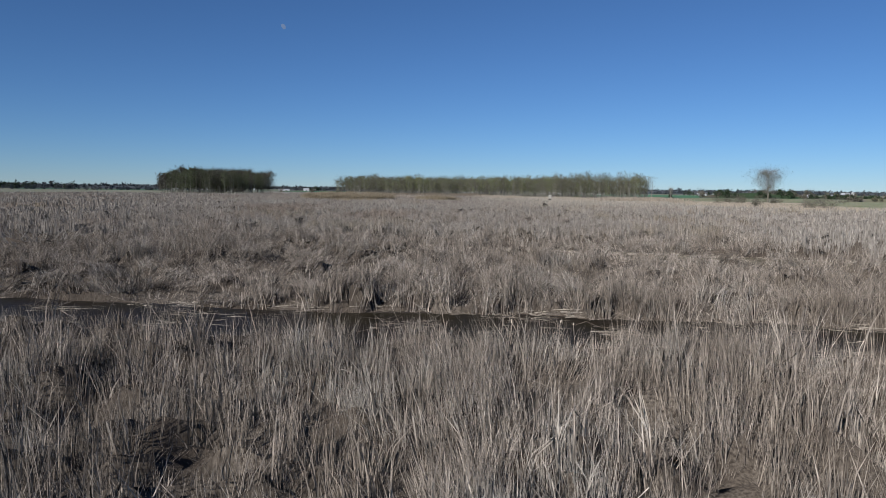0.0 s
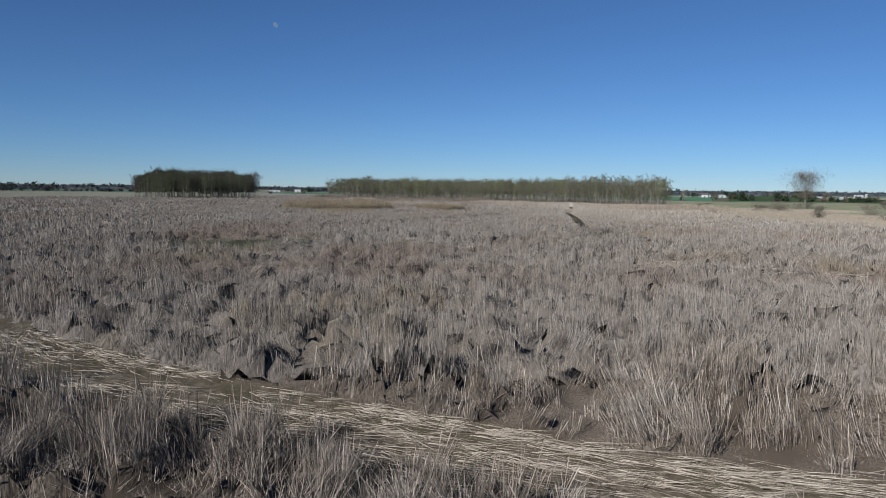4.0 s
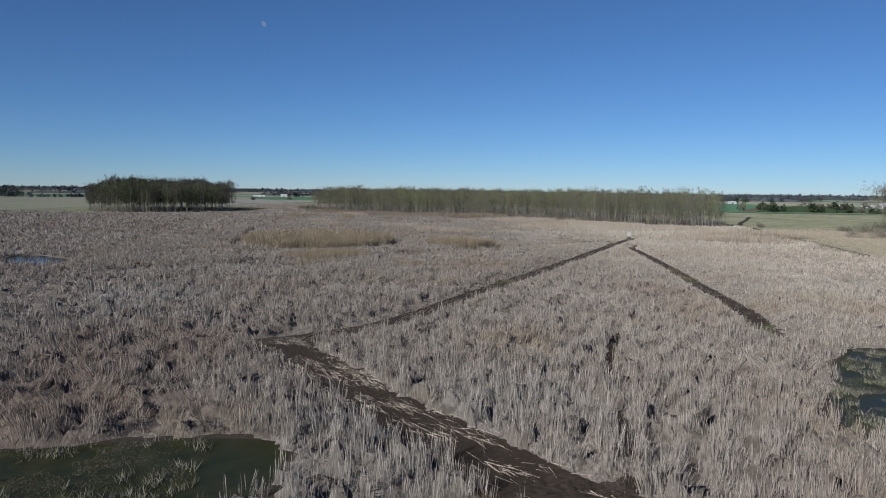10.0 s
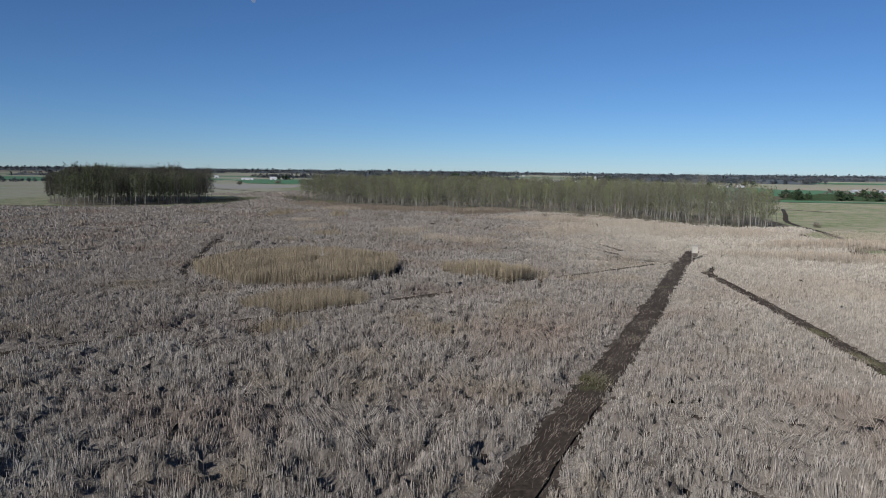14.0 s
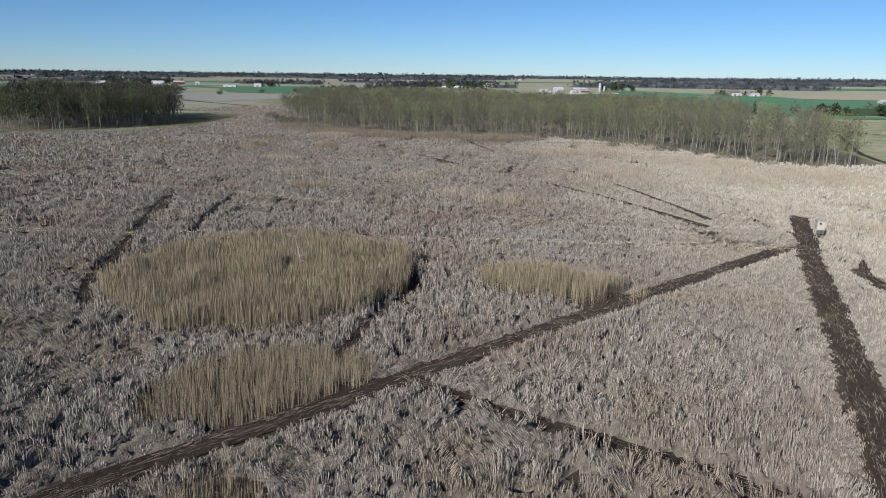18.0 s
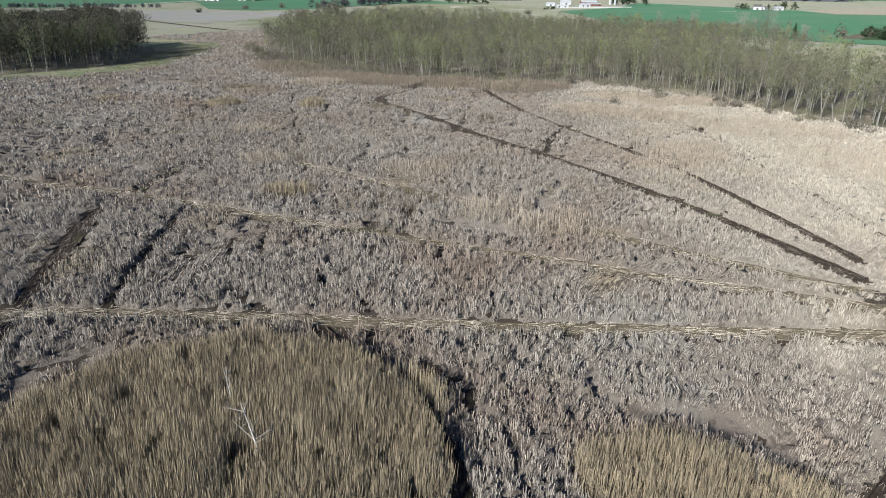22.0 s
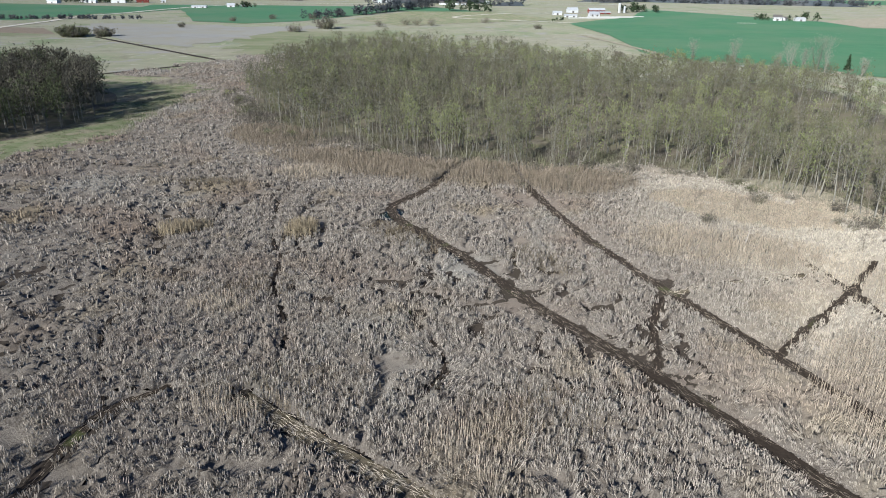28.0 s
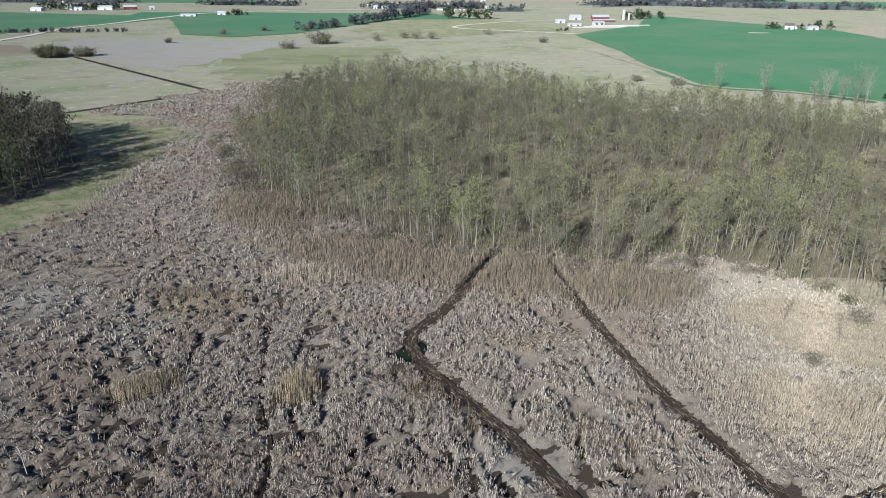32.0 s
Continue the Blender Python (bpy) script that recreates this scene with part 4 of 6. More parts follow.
def lying():
    """Stalks pressed flat along the tracks, and drifts of them on the water."""
    xs, ys, dirs, lens, wid, zs, soaked = [], [], [], [], [], [], []
    for kind, half, line in LINES:
        way = np.gradient(line, axis=0)
        far = flight_far(line[:, 0], line[:, 1])
        w = np.clip(far / 1700, 0.012, 0.25)
        count = rng.poisson({"straw": 3.0, "mud": 2.2, "water": 0.7}[kind] * half / w * 0.75 * np.where((line[:, 1] > 80) & (line[:, 1] < 170) & (kind == "straw"), 0.75, 1.0))
        k = np.repeat(np.arange(len(line)), count)
        s = np.stack([way[k, 1], -way[k, 0]], 1) / (np.linalg.norm(way[k], axis=1)[:, None] + 1e-9)
        off = rng.uniform(-1.3, 1.3, len(k))
        lane = np.abs(np.sin(off * (3.2 if half > 0.8 else 1.5) + 0.6))
        if kind == "straw" and half > 1.5:
            lane = np.abs(np.sin(off * 4.2 + 0.5 + 3 * vnoise(line[k, 0], line[k, 1], 9, 62))) ** 3
        bunch = np.clip(5 * (vnoise(line[k, 0] + 3 * off, line[k, 1] - 2 * off, 1.7, 61) - 0.38), 0.05, 1)
        if kind == "water":
            bunch = np.clip(9 * (vnoise(line[k, 0] + 2 * off, line[k, 1] - 2 * off, 1.1, 61) - 0.66), 0.01, 1)
        keep = rng.random(len(k)) < bunch * (0.12 + 0.88 * lane if kind != "water" else 0.3 + 0.7 * (np.abs(off) > 0.9))
        k, s, off = k[keep], s[keep], off[keep]
        p = line[k] + s * (off * half)[:, None] + rng.normal(0, 0.2 if half > 1.5 else 0.4, (len(k), 2))
        xs.append(p[:, 0]), ys.append(p[:, 1])
        dirs.append(np.arctan2(way[k, 1], way[k, 0]) + rng.normal(0, 0.16 if kind == "mud" else 0.27, len(k)) + np.pi * (rng.random(len(k)) < 0.5))
        lens.append(rng.uniform(0.35, 1.1, len(k)) * (1.5 if kind == "straw" else 1.3)), wid.append(w[k] * rng.uniform(0.6, 1.5, len(k)))
        zs.append(0.16 + rng.random(len(k)) * 0.14), soaked.append(np.full(len(k), kind == "mud"))
    x, y, a, l, w, z, wet = (np.concatenate(v) for v in (xs, ys, dirs, lens, wid, zs, soaked))
    n = len(x)
    dx, dy = np.cos(a) * l, np.sin(a) * l
    px, py = -np.sin(a) * w / 2, np.cos(a) * w / 2
    rise = rng.uniform(-0.08, 0.3, n) * l * 0.3
    verts = np.stack([np.stack([x - px, y - py, z], 1), np.stack([x + px, y + py, z + 0.01], 1), np.stack([x + dx, y + dy, z + rise], 1)], 1).reshape(-1, 3)
    for lot, mat_, label in ((~wet, M_STRAW, "pale broken reed stalks lying flat along the tracks"), (wet, M_STALK, "brown soaked reed stalks trodden into the mud tracks")):
        v = verts.reshape(-1, 3, 3)[lot].reshape(-1, 3)
        put("flattened_reeds", mesh_tris("flattened_reeds", v, np.arange(len(v)).reshape(-1, 3), mat_), None, label, "reeds", kind="stuff")
    return n


TOTAL += lying()


def pond_weeds():
    """Low floating weed and short sedge tufts that break the water of the weedy ponds."""
    px, py, tall = [], [], []
    for kind, shape in PONDS:
        if kind != "weedy":
            continue
        p = np.array(shape)
        n = int(np.ptp(p[:, 0]) * np.ptp(p[:, 1]) * 130)
        x, y = rng.uniform(p[:, 0].min(), p[:, 0].max(), n), rng.uniform(p[:, 1].min(), p[:, 1].max(), n)
        mat_of = 0.5 * vnoise(x, y, 2.6, 51) + 0.5 * vnoise(x, y, 0.9, 52)
        ok = inside(x, y, shape) & (mat_of > 0.41) & (vnoise(x, y, 7, 53) > 0.2) & (x < p[:, 0].max() - np.ptp(p[:, 0]) * (0.06 + 0.22 * vnoise(x, y, 3, 55)))
        px.append(x[ok]), py.append(y[ok]), tall.append(mat_of[ok])
    x, y, q = (np.concatenate(v) for v in (px, py, tall))
    n = len(x)
    tufty = 0.6 * vnoise(x, y, 0.7, 54) + 0.4 * vnoise(x, y, 3.0, 56) > 0.58
    up = tufty & (rng.random(n) < 0.55)
    for lot, h, lean, mat_, name, label in ((~up, rng.uniform(0.02, 0.08, n), 2.2, M_ALGAE, "pond_weed", "olive green weed floating on the pond"), (up, rng.uniform(0.12, 0.5, n), 0.45, M_SEDGETUFT, "sedge_tufts", "grey tufts of dead sedge standing in the pond")):
        m = int(lot.sum())
        put(name, blade_mesh(name, x[lot], y[lot], np.full(m, 0.045), h[lot], rng.uniform(0.02, 0.055, m), rng.normal(0, 1, m) * lean, rng.normal(0, 1, m) * lean, rng.random(m) * math.pi, mat_), None, label, "weed", kind="stuff")
    return n


TOTAL += pond_weeds()
for x, y, a, b in ((-1.6, 197, 1.5, 2.6), (27.2, 204, 0.8, 3.4), (28.6, 216, 0.7, 2.0), (20.5, 279.6, 4.5, 0.8), (-8.5, 297.5, 3.5, 0.8), (-35, 305.5, 5.0, 0.8)):
    stems = int(400 * a * b)
    wx, wy = x + rng.normal(0, 0.5, stems) * a, y + rng.normal(0, 0.5, stems) * b
    put("weed_patch", blade_mesh("weed_patch", wx, wy, np.full(stems, 0.1), rng.uniform(0.1, 0.3, stems), rng.uniform(0.04, 0.1, stems), rng.normal(0, 0.8, stems), rng.normal(0, 0.8, stems), rng.random(stems) * math.pi, M_ALGAE), None, "low green weed growing on a wet track", "weed", kind="stuff")


def stubble():
    """Broken stems that stand in the ditch, and heaps of stalks that drifted together on its water."""
    cx, cy = rng.uniform(-20, 26, 120), rng.uniform(19.5, 22.8, 120)
    k = np.repeat(np.arange(120), rng.integers(3, 22, 120))
    n = len(k)
    x, y = cx[k] + rng.normal(0, 0.22, n), cy[k] - 0.09 * cx[k] + 0.7 + rng.normal(0, 0.22, n)
    put("reed_stubble", blade_mesh("reed_stubble", x, y, np.full(n, 0.03), rng.uniform(0.15, 0.75, n), np.full(n, 0.016), rng.normal(0, 0.3, n), rng.normal(0, 0.3, n), rng.random(n) * math.pi, M_NEARREED), None, "broken reed stems standing in the black ditch water", "reeds", kind="stuff")
    for at, size in (((4.2, 23.3), 1.0), ((11.5, 22.6), 1.1), ((-4.5, 24.6), 0.8), ((16.5, 22.6), 0.8), ((8.0, 25.4), 0.6), ((-10, 25.6), 0.9)):
        m = int(42 * size)
        a = rng.normal(0.2, 1.1, m)
        l = rng.uniform(0.4, 1.2, m) * size
        px, py, z = at[0] + rng.normal(0, 0.4, m) * size, at[1] + rng.normal(0, 0.2, m) * size, 0.08 + 0.25 * rng.random(m) ** 2
        rise = rng.normal(0, 0.12, m)
        pieces = [tube((px[j], py[j], z[j]), (px[j] + math.cos(a[j]) * l[j], py[j] + math.sin(a[j]) * l[j], max(0.07, z[j] + rise[j])), 0.007, 0.005, 3) for j in range(m)]
        put("stalk_heap", mesh_tris("stalk_heap", *gather(pieces), M_STALK), None, "heap of brown broken reed stalks drifted on the ditch water", "reeds", kind="stuff")
    # long stalks that fell from the bank towards the water
    m = 80
    bx = rng.uniform(-16, 24, m)
    by = 26.2 - 0.12 * bx + rng.normal(0, 0.25, m)
    a, l = rng.normal(-1.4, 0.9, m), rng.uniform(0.7, 1.7, m)
    z = rng.uniform(0.1, 0.6, m)
    pieces = [tube((bx[j], by[j], z[j]), (bx[j] + math.cos(a[j]) * l[j], by[j] + math.sin(a[j]) * l[j], max(0.06, z[j] + rng.normal(-0.35, 0.3))), 0.007, 0.004, 3) for j in range(m)]
    put("fallen_stalks", mesh_tris("fallen_stalks", *gather(pieces), M_NEARREED), None, "pale broken reed stalks leaning from the bank to the water", "reeds", kind="stuff")
    return n


TOTAL += stubble()


def cattail(at, tall, lean, seed):
    """A single standing cattail: a thin stem with a worn seed head."""
    r = random.Random(seed)
    root = tagged(new("cattail"), "single dry cattail with a worn seed head in the ditch", "cattail", "cattails in the ditch")
    root.location = (at[0], at[1], 0.02)
    top = (lean * tall, r.uniform(-0.1, 0.1) * tall, tall)
    put("stem", mesh_tris("stem", *tube((0, 0, 0), top, 0.008, 0.005, 5), M_NEARREED), root)
    pieces, last = [], None
    for u, rad in ((0.86, 0.006), (0.88, 0.021), (0.92, 0.026), (0.96, 0.022), (0.985, 0.006)):
        p = tuple(v * u for v in top)
        if last:
            pieces.append(tube(last[0], p, last[1], rad, 8))
        last = (p, rad)
    put("seed_head", mesh_tris("seed_head", *gather(pieces), M_STRAW, True), root, "pale fluffy seed head")
    for side in (-1, 1):
        put("leaf", mesh_tris("leaf", np.array([(0, -0.007, 0.02), (0, 0.007, 0.02), (side * 0.08, 0.02, tall * 0.5), (side * 0.08, 0.034, tall * 0.51), (side * 0.3 * tall, 0.06, tall * r.uniform(0.5, 0.75))]), np.array([[0, 1, 3], [0, 3, 2], [2, 3, 4]]), M_NEARREED), root)


for n, (x, y, tall, lean) in enumerate([(8.0, 21.0, 0.85, 0.02), (10.1, 22.0, 0.60, -0.10), (9.4, 21.6, 0.75, 0.30), (7.0, 20.8, 0.50, 0.00), (7.8, 20.9, 0.60, 0.12)]):
    cattail((x, y), tall, lean, n)


# ---- trees ----
def tree_parts(seed, tall, crown_low, spread, limbs, leaves, leaf, lean=0.05, trunk_r=None, forks=1, up=1.1, light=False, cap=1.04):
    """Corners and triangles of a trunk with limbs, and of its leaves and fine twigs."""
    r = np.random.default_rng(seed)
    wood, foliage = [], []
    for f in range(forks):
        base = np.array([0.25 * (f > 0) * r.normal(), 0.25 * (f > 0) * r.normal(), -0.1])
        tilt = r.normal(0, lean + 0.12 * (f > 0), 2)
        knots = np.linspace(0, 1, 6)
        spine = np.stack([base[0] + tilt[0] * tall * knots + r.normal(0, 0.008 * tall, 6) * knots, base[1] + tilt[1] * tall * knots + r.normal(0, 0.008 * tall, 6) * knots, base[2] + tall * knots * (1 - 0.15 * (f > 0))], 1)
        r0 = trunk_r or tall * 0.0095
        rad = r0 * (1 - 0.9 * knots)
        if light:
            wood += [tube(spine[i], spine[i + 2 - (i > 3)], rad[i], rad[i + 2 - (i > 3)], 3) for i in (0, 2, 4)]
        else:
            wood += [tube(spine[i], spine[i + 1], rad[i], rad[i + 1], 5) for i in range(5)]
        for k in range(limbs):
            u = crown_low + (0.97 - crown_low) * (k + r.random()) / limbs
            at = np.array([np.interp(u, knots, spine[:, i]) for i in range(3)])
            a = k * 2.4 + r.normal(0, 0.4)
            reach = spread * math.sin(math.pi * (0.18 + 0.7 * (u - crown_low) / (1 - crown_low))) * r.uniform(0.6, 1.2)
            tip = at + np.array([math.cos(a) * reach, math.sin(a) * reach, reach * up * r.uniform(0.6, 1.3)])
            tip[2] = min(tip[2], tall * cap)
            if light:
                wood.append((np.array([at + (0.04, 0, 0), at - (0.04, 0, 0.03), tip]), np.array([[0, 1, 2]])))
            else:
                wood.append(tube(at, tip, r0 * 0.33 * (1.1 - u), 0.012, 3))
            for j in range(1 if light else 2):
                v = r.uniform(0.35, 0.8)
                s = at + (tip - at) * v
                e = s + np.array([r.normal() * 0.4 * reach, r.normal() * 0.4 * reach, reach * r.uniform(0.2, 0.7)])
                wood.append((np.array([s + (0.025, 0, 0), s - (0.025, 0, 0.02), e]), np.array([[0, 1, 2]])))
            m = leaves // (limbs * forks)
            if m:
                v = r.uniform(0.25, 1.1, m)[:, None]
                c = at + (tip - at) * v + r.normal(0, 0.2 * reach + 0.08, (m, 3))
                q = r.normal(0, leaf, (m, 3, 3)) * np.array([0.75, 0.75, 1.15])
                foliage.append(((c[:, None] + q).reshape(-1, 3), np.arange(3 * m).reshape(-1, 3)))
    return gather(wood), (gather(foliage) if foliage else None)


def conifer_parts(seed, tall, spread):
    r = np.random.default_rng(seed)
    wood, foliage = [tube((0, 0, -0.1), (0, 0, tall), tall * 0.018, 0.02, 5)], []
    for k in range(26):
        u = 0.08 + 0.9 * k / 26
        for j in range(5):
            a = j * 1.26 + k * 0.7 + r.normal(0, 0.2)
            reach = spread * (1 - u) * r.uniform(0.75, 1.15) + 0.15
            at = np.array([0, 0, u * tall])
            tip = at + np.array([math.cos(a) * reach, math.sin(a) * reach, -0.25 * reach])
            v = r.uniform(0.1, 1, 9)[:, None]
            c = at + (tip - at) * v
            q = r.normal(0, 0.16 + 0.1 * reach, (9, 3, 3)) * np.array([1, 1, 0.5])
            foliage.append(((c[:, None] + q).reshape(-1, 3), np.arange(27).reshape(-1, 3)))
    return gather(wood), gather(foliage)


def shrub_parts(seed, tall, spread, stems, leaves, leaf):
    r = np.random.default_rng(seed)
    wood, foliage = [], []
    for k in range(stems):
        a, reach = r.random() * 6.28, spread * math.sqrt(r.random())
        tip = np.array([math.cos(a) * reach, math.sin(a) * reach, tall * r.uniform(0.6, 1.0) * (1 - 0.35 * (reach / spread) ** 2)])
        root = tip * np.array([0.35, 0.35, 0])
        wood.append(tube(root, tip, 0.03, 0.008, 3))
        m = leaves // stems
        c = root + (tip - root) * r.uniform(0.2, 1.05, m)[:, None] + r.normal(0, 0.16 * tall, (m, 3)) * np.array([1, 1, 0.6])
        c[:, 2] = np.abs(c[:, 2])
        q = r.normal(0, leaf, (m, 3, 3))
        foliage.append(((c[:, None] + q).reshape(-1, 3), np.arange(3 * m).reshape(-1, 3)))
    return gather(wood), gather(foliage)


ASPENS = [tree_parts(40 + s, 13.0, 0.2 + 0.06 * (s % 4), 1.9 + 0.25 * (s % 4), 14, 266, 0.17, lean=0.03 + 0.015 * s) for s in range(8)]
ASPENS_BACK = [tree_parts(40 + s, 13.0, 0.3 + 0.06 * (s % 4), 1.9 + 0.25 * (s % 4), 14, 182, 0.2, lean=0.03 + 0.015 * s, light=True) for s in range(8)]
POPLARS = [tree_parts(70 + s, 18.0, 0.25, 3.6, 18, 450, 0.29, lean=0.05, up=0.9) for s in range(5)]
SHRUBS = [shrub_parts(110 + s, 2.6, 2.0, 22, 420, 0.10) for s in range(3)]


def plant(kind, wood, crown, bark, leafy, label, category, group="", kind_name="tree"):
    """One tree as a thing: its trunk and its crown."""
    me_w = mesh_tris("trunk", *wood, bark)
    root = tagged(new(kind_name), label, category, group)
    put("trunk", me_w, root)
    if crown:
        put("crown", mesh_tris("crown", *crown, leafy), root)
    return root


def pack(shapes, where):
    """Joins copies of shapes at places (x, y, scale, turn, which)."""
    vs, ts, base = [], [], 0
    for x, y, s, a, k in where:
        v, t = shapes[k]
        c, n = math.cos(a) * s, math.sin(a) * s
        vs.append(np.stack([v[:, 0] * c - v[:, 1] * n + x, v[:, 0] * n + v[:, 1] * c + y, v[:, 2] * s], 1))
        ts.append(t + base)
        base += len(v)
    return np.concatenate(vs), np.concatenate(ts)


def spots(poly, gap, seed, keep=None):
    """Places in a polygon, no nearer to each other than a jittered grid lets them be."""
    r = np.random.default_rng(seed)
    p = np.asarray(poly)
    x, y = np.meshgrid(np.arange(p[:, 0].min(), p[:, 0].max(), gap), np.arange(p[:, 1].min(), p[:, 1].max(), gap))
    x, y = x.ravel() + r.uniform(-0.48, 0.48, x.size) * gap, y.ravel() + r.uniform(-0.48, 0.48, x.size) * gap
    ok = inside(x, y, poly)
    if keep is not None:
        ok &= keep(x, y, r)
    return x[ok], y[ok]


def wood_keep(x, y, r):
    glade = in_oval(x, y, (34, 412, 22, 16, -35)) < 1
    glade |= in_oval(x, y, (96, 466, 15, 42, 10)) < 1
    glade |= in_oval(x, y, (-60, 610, 12, 10, 0)) < 1
    thin = inside(x, y, SPARSE)
    return (~glade | (r.random(len(x)) < 0.12)) & (~thin | (vnoise(x, y, 11, 86) > 0.2)) & (vnoise(x, y, 7, 44) > 0.3)


def woodland(name, poly, gap, seed, shapes, bark, shades, label, one_label, group, keep, size, nearest, dome, back=None):
    """A wood: its front trees are things of their own, the rest is joined, one mass for each shade of leaf."""
    x, y = spots(poly, gap, seed, keep)
    r = np.random.default_rng(seed + 1)
    n = len(x)
    s, a, k = r.uniform(*size, n) * (0.85 + 0.3 * vnoise(x, y, 16, 45)) * dome(x, y), r.random(n) * 6.28, r.integers(0, len(shapes), n)
    tone = np.clip((0.5 * r.random(n) + 0.5 * vnoise(x, y, 20, 46)) * 1.5 - 0.25, 0, 0.999)
    shade = (tone * len(shades)).astype(int)
    order = np.argsort(y + 0.25 * np.abs(x + 30))
    first, rest = order[:nearest], order[nearest:]
    models = [[plant(name, w, c, bark, leafy, one_label, "tree", group, name) for leafy in shades] for w, c in shapes]
    for j in first:
        made = copy_thing(models[k[j]][shade[j]], pose(x[j], y[j], 0, 0, 0, math.degrees(a[j])))
        made.scale = (s[j] * r.uniform(0.9, 1.15), s[j] * r.uniform(0.9, 1.15), s[j])
    for model in [m for row in models for m in row]:
        for child in list(model.children):
            bpy.data.objects.remove(child)
        bpy.data.objects.remove(model)
    root = tagged(new(name.replace("tree", "woodland")), label, "woodland", kind="stuff")
    where = [(x[j], y[j], s[j], a[j], k[j]) for j in rest]
    tagged(put("trunks", mesh_tris("trunks", *pack([q[0] for q in back or shapes], where), bark), root), kind="stuff")
    for tone_, leafy in enumerate(shades):
        lot = [w for w, j in zip(where, rest) if shade[j] == tone_]
        if lot:
            tagged(put("crowns", mesh_tris("crowns", *pack([q[1] for q in back or shapes], lot), leafy), root), kind="stuff")
    return n


N_WOOD = woodland("aspen_tree", WOOD, 4.0, 201, ASPENS, M_BARK, LEAF_SHADES, "dense young aspen wood with an olive haze of new leaves", "slender pale-barked aspen just coming into leaf", "aspens at the wood's edge", wood_keep, (0.78, 1.12), 300, lambda x, y: 1.0, ASPENS_BACK)
N_GROVE = woodland("poplar_tree", GROVE, 5.2, 301, POPLARS, M_BARK, GROVE_SHADES, "dense grove of tall poplars", "tall pale-trunked poplar with fresh green leaves", "poplars of the grove", lambda x, y, r: np.ones(len(x), bool), (0.88, 1.03), 130, lambda x, y: 1.05 - 0.3 * np.clip(in_oval(x, y, (-187, 510, 46, 60, 0)), 0, 1.2) ** 3)


def single(name, shape, at, scale, turn, bark, leafy, label, category="tree", group=""):
    ob = plant(name, shape[0], shape[1], bark, leafy, label, category, group, name)
    ob.matrix_basis = pose(at[0], at[1], 0, 0, 0, turn) @ Matrix.Diagonal((scale, scale, scale, 1))
    return ob


elm = tree_parts(500, 15.5, 0.26, 9.0, 60, 6500, 0.16, lean=0.02, trunk_r=0.42, up=0.75, cap=1.08)
single("elm_tree", elm, (162, 372), 1.0, 0, M_TWIG, M_SHRUB, "lone bare elm with a wide fine-twigged crown")
single("conifer_tree", conifer_parts(510, 9.0, 2.2), (188, 647), 1.0, 0, M_TWIG, M_CONIFER, "lone dark green conifer at the field's edge")

# moon
bm = bmesh.new()
bmesh.ops.create_uvsphere(bm, u_segments=24, v_segments=12, radius=17)
half = part("moon", bm, M_MOON)
half.matrix_world = look((-1181, 4227, 990), (0, 0, 5), -35) @ Matrix.Diagonal((0.7, 1, 0.05, 1))
tagged(half, "pale daytime moon in the blue sky", "moon")

# ---- farmland ----
flat("field", [(104, 1003), (114, 862), (101, 737), (106, 683), (149, 664), (179, 634), (215, 600), (330, 590), (700, 620), (900, 900), (392, 975), (400, 1070), (278, 1330), (205, 1135)], 0.25, M_WHEAT, "wide field of bright green young wheat", "field", 20, straight=True)
flat("field", [(-400, 1052), (-355, 1205), (-268, 985), (-210, 962), (-166, 1000), (-78, 1208), (36, 1218), (-35, 1330), (-308, 1343), (-437, 1330)][::1], 0.25, M_WHEAT, "green wheat field beside the gravel road", "field", 20, straight=True)
flat("grassland", [(-133, 442), (-115, 468), (-110, 502), (-116, 541), (-131, 580), (-165, 604), (-230, 590), (-262, 520), (-250, 452), (-195, 436)], 0.06, M_GRASS, "green spring grass round the poplar grove", "grass", 5)
flat("grassland", [(74, 202), (75, 232), (79, 262), (85, 298), (89, 325), (96, 353), (99, 368), (113, 430), (118, 515), (135, 560), (215, 590), (330, 560), (330, 250), (170, 150), (95, 155)], 0.06, M_GRASS, "green and tan rough pasture beside the marsh", "grass", 8)
for oval in ((108, 250, 30, 60, 0, 0.5, 4), (125, 330, 34, 30, 0, 0.5, 4), (100, 195, 24, 40, 0, 0.5, 4)):
    TOTAL += stand(oval, M_TAN, "pasture_grass", "dry tan grass standing thin over the green pasture", "grass")
TOTAL += stand((33, 413, 26, 16, -35, 0.7, 20), M_TAN, "pale_grass", "pale dry grass in the clearing beside the wood", "grass")
flat("woodland_floor", [(2 + (x - 2) * 1.04, 545 + (y - 545) * 1.03) for x, y in WOOD], 0.08, M_LITTER, "brown leaf litter and dead grass under the aspens", "ground", 6)
flat("woodland_floor", [(x, y + 3) for x, y in GROVE], 0.09, M_LITTER, "dark leaf litter under the poplars", "ground", 6)


flat("pale_clearing", GLADE, 0.10, M_PALE, "pale dry grass under scattered thin trees", "grass", 5)


# ---- bushes, hedges, far woods ----
def bush(at, tall, wide, seed, leafy, label, leaves=700, leaf=0.12, category="bush", name="bush"):
    w, c = shrub_parts(seed, tall, wide, 26, leaves, leaf)
    return single(name, (w, c), at, 1.0, 0, M_TWIG, leafy, label, category)


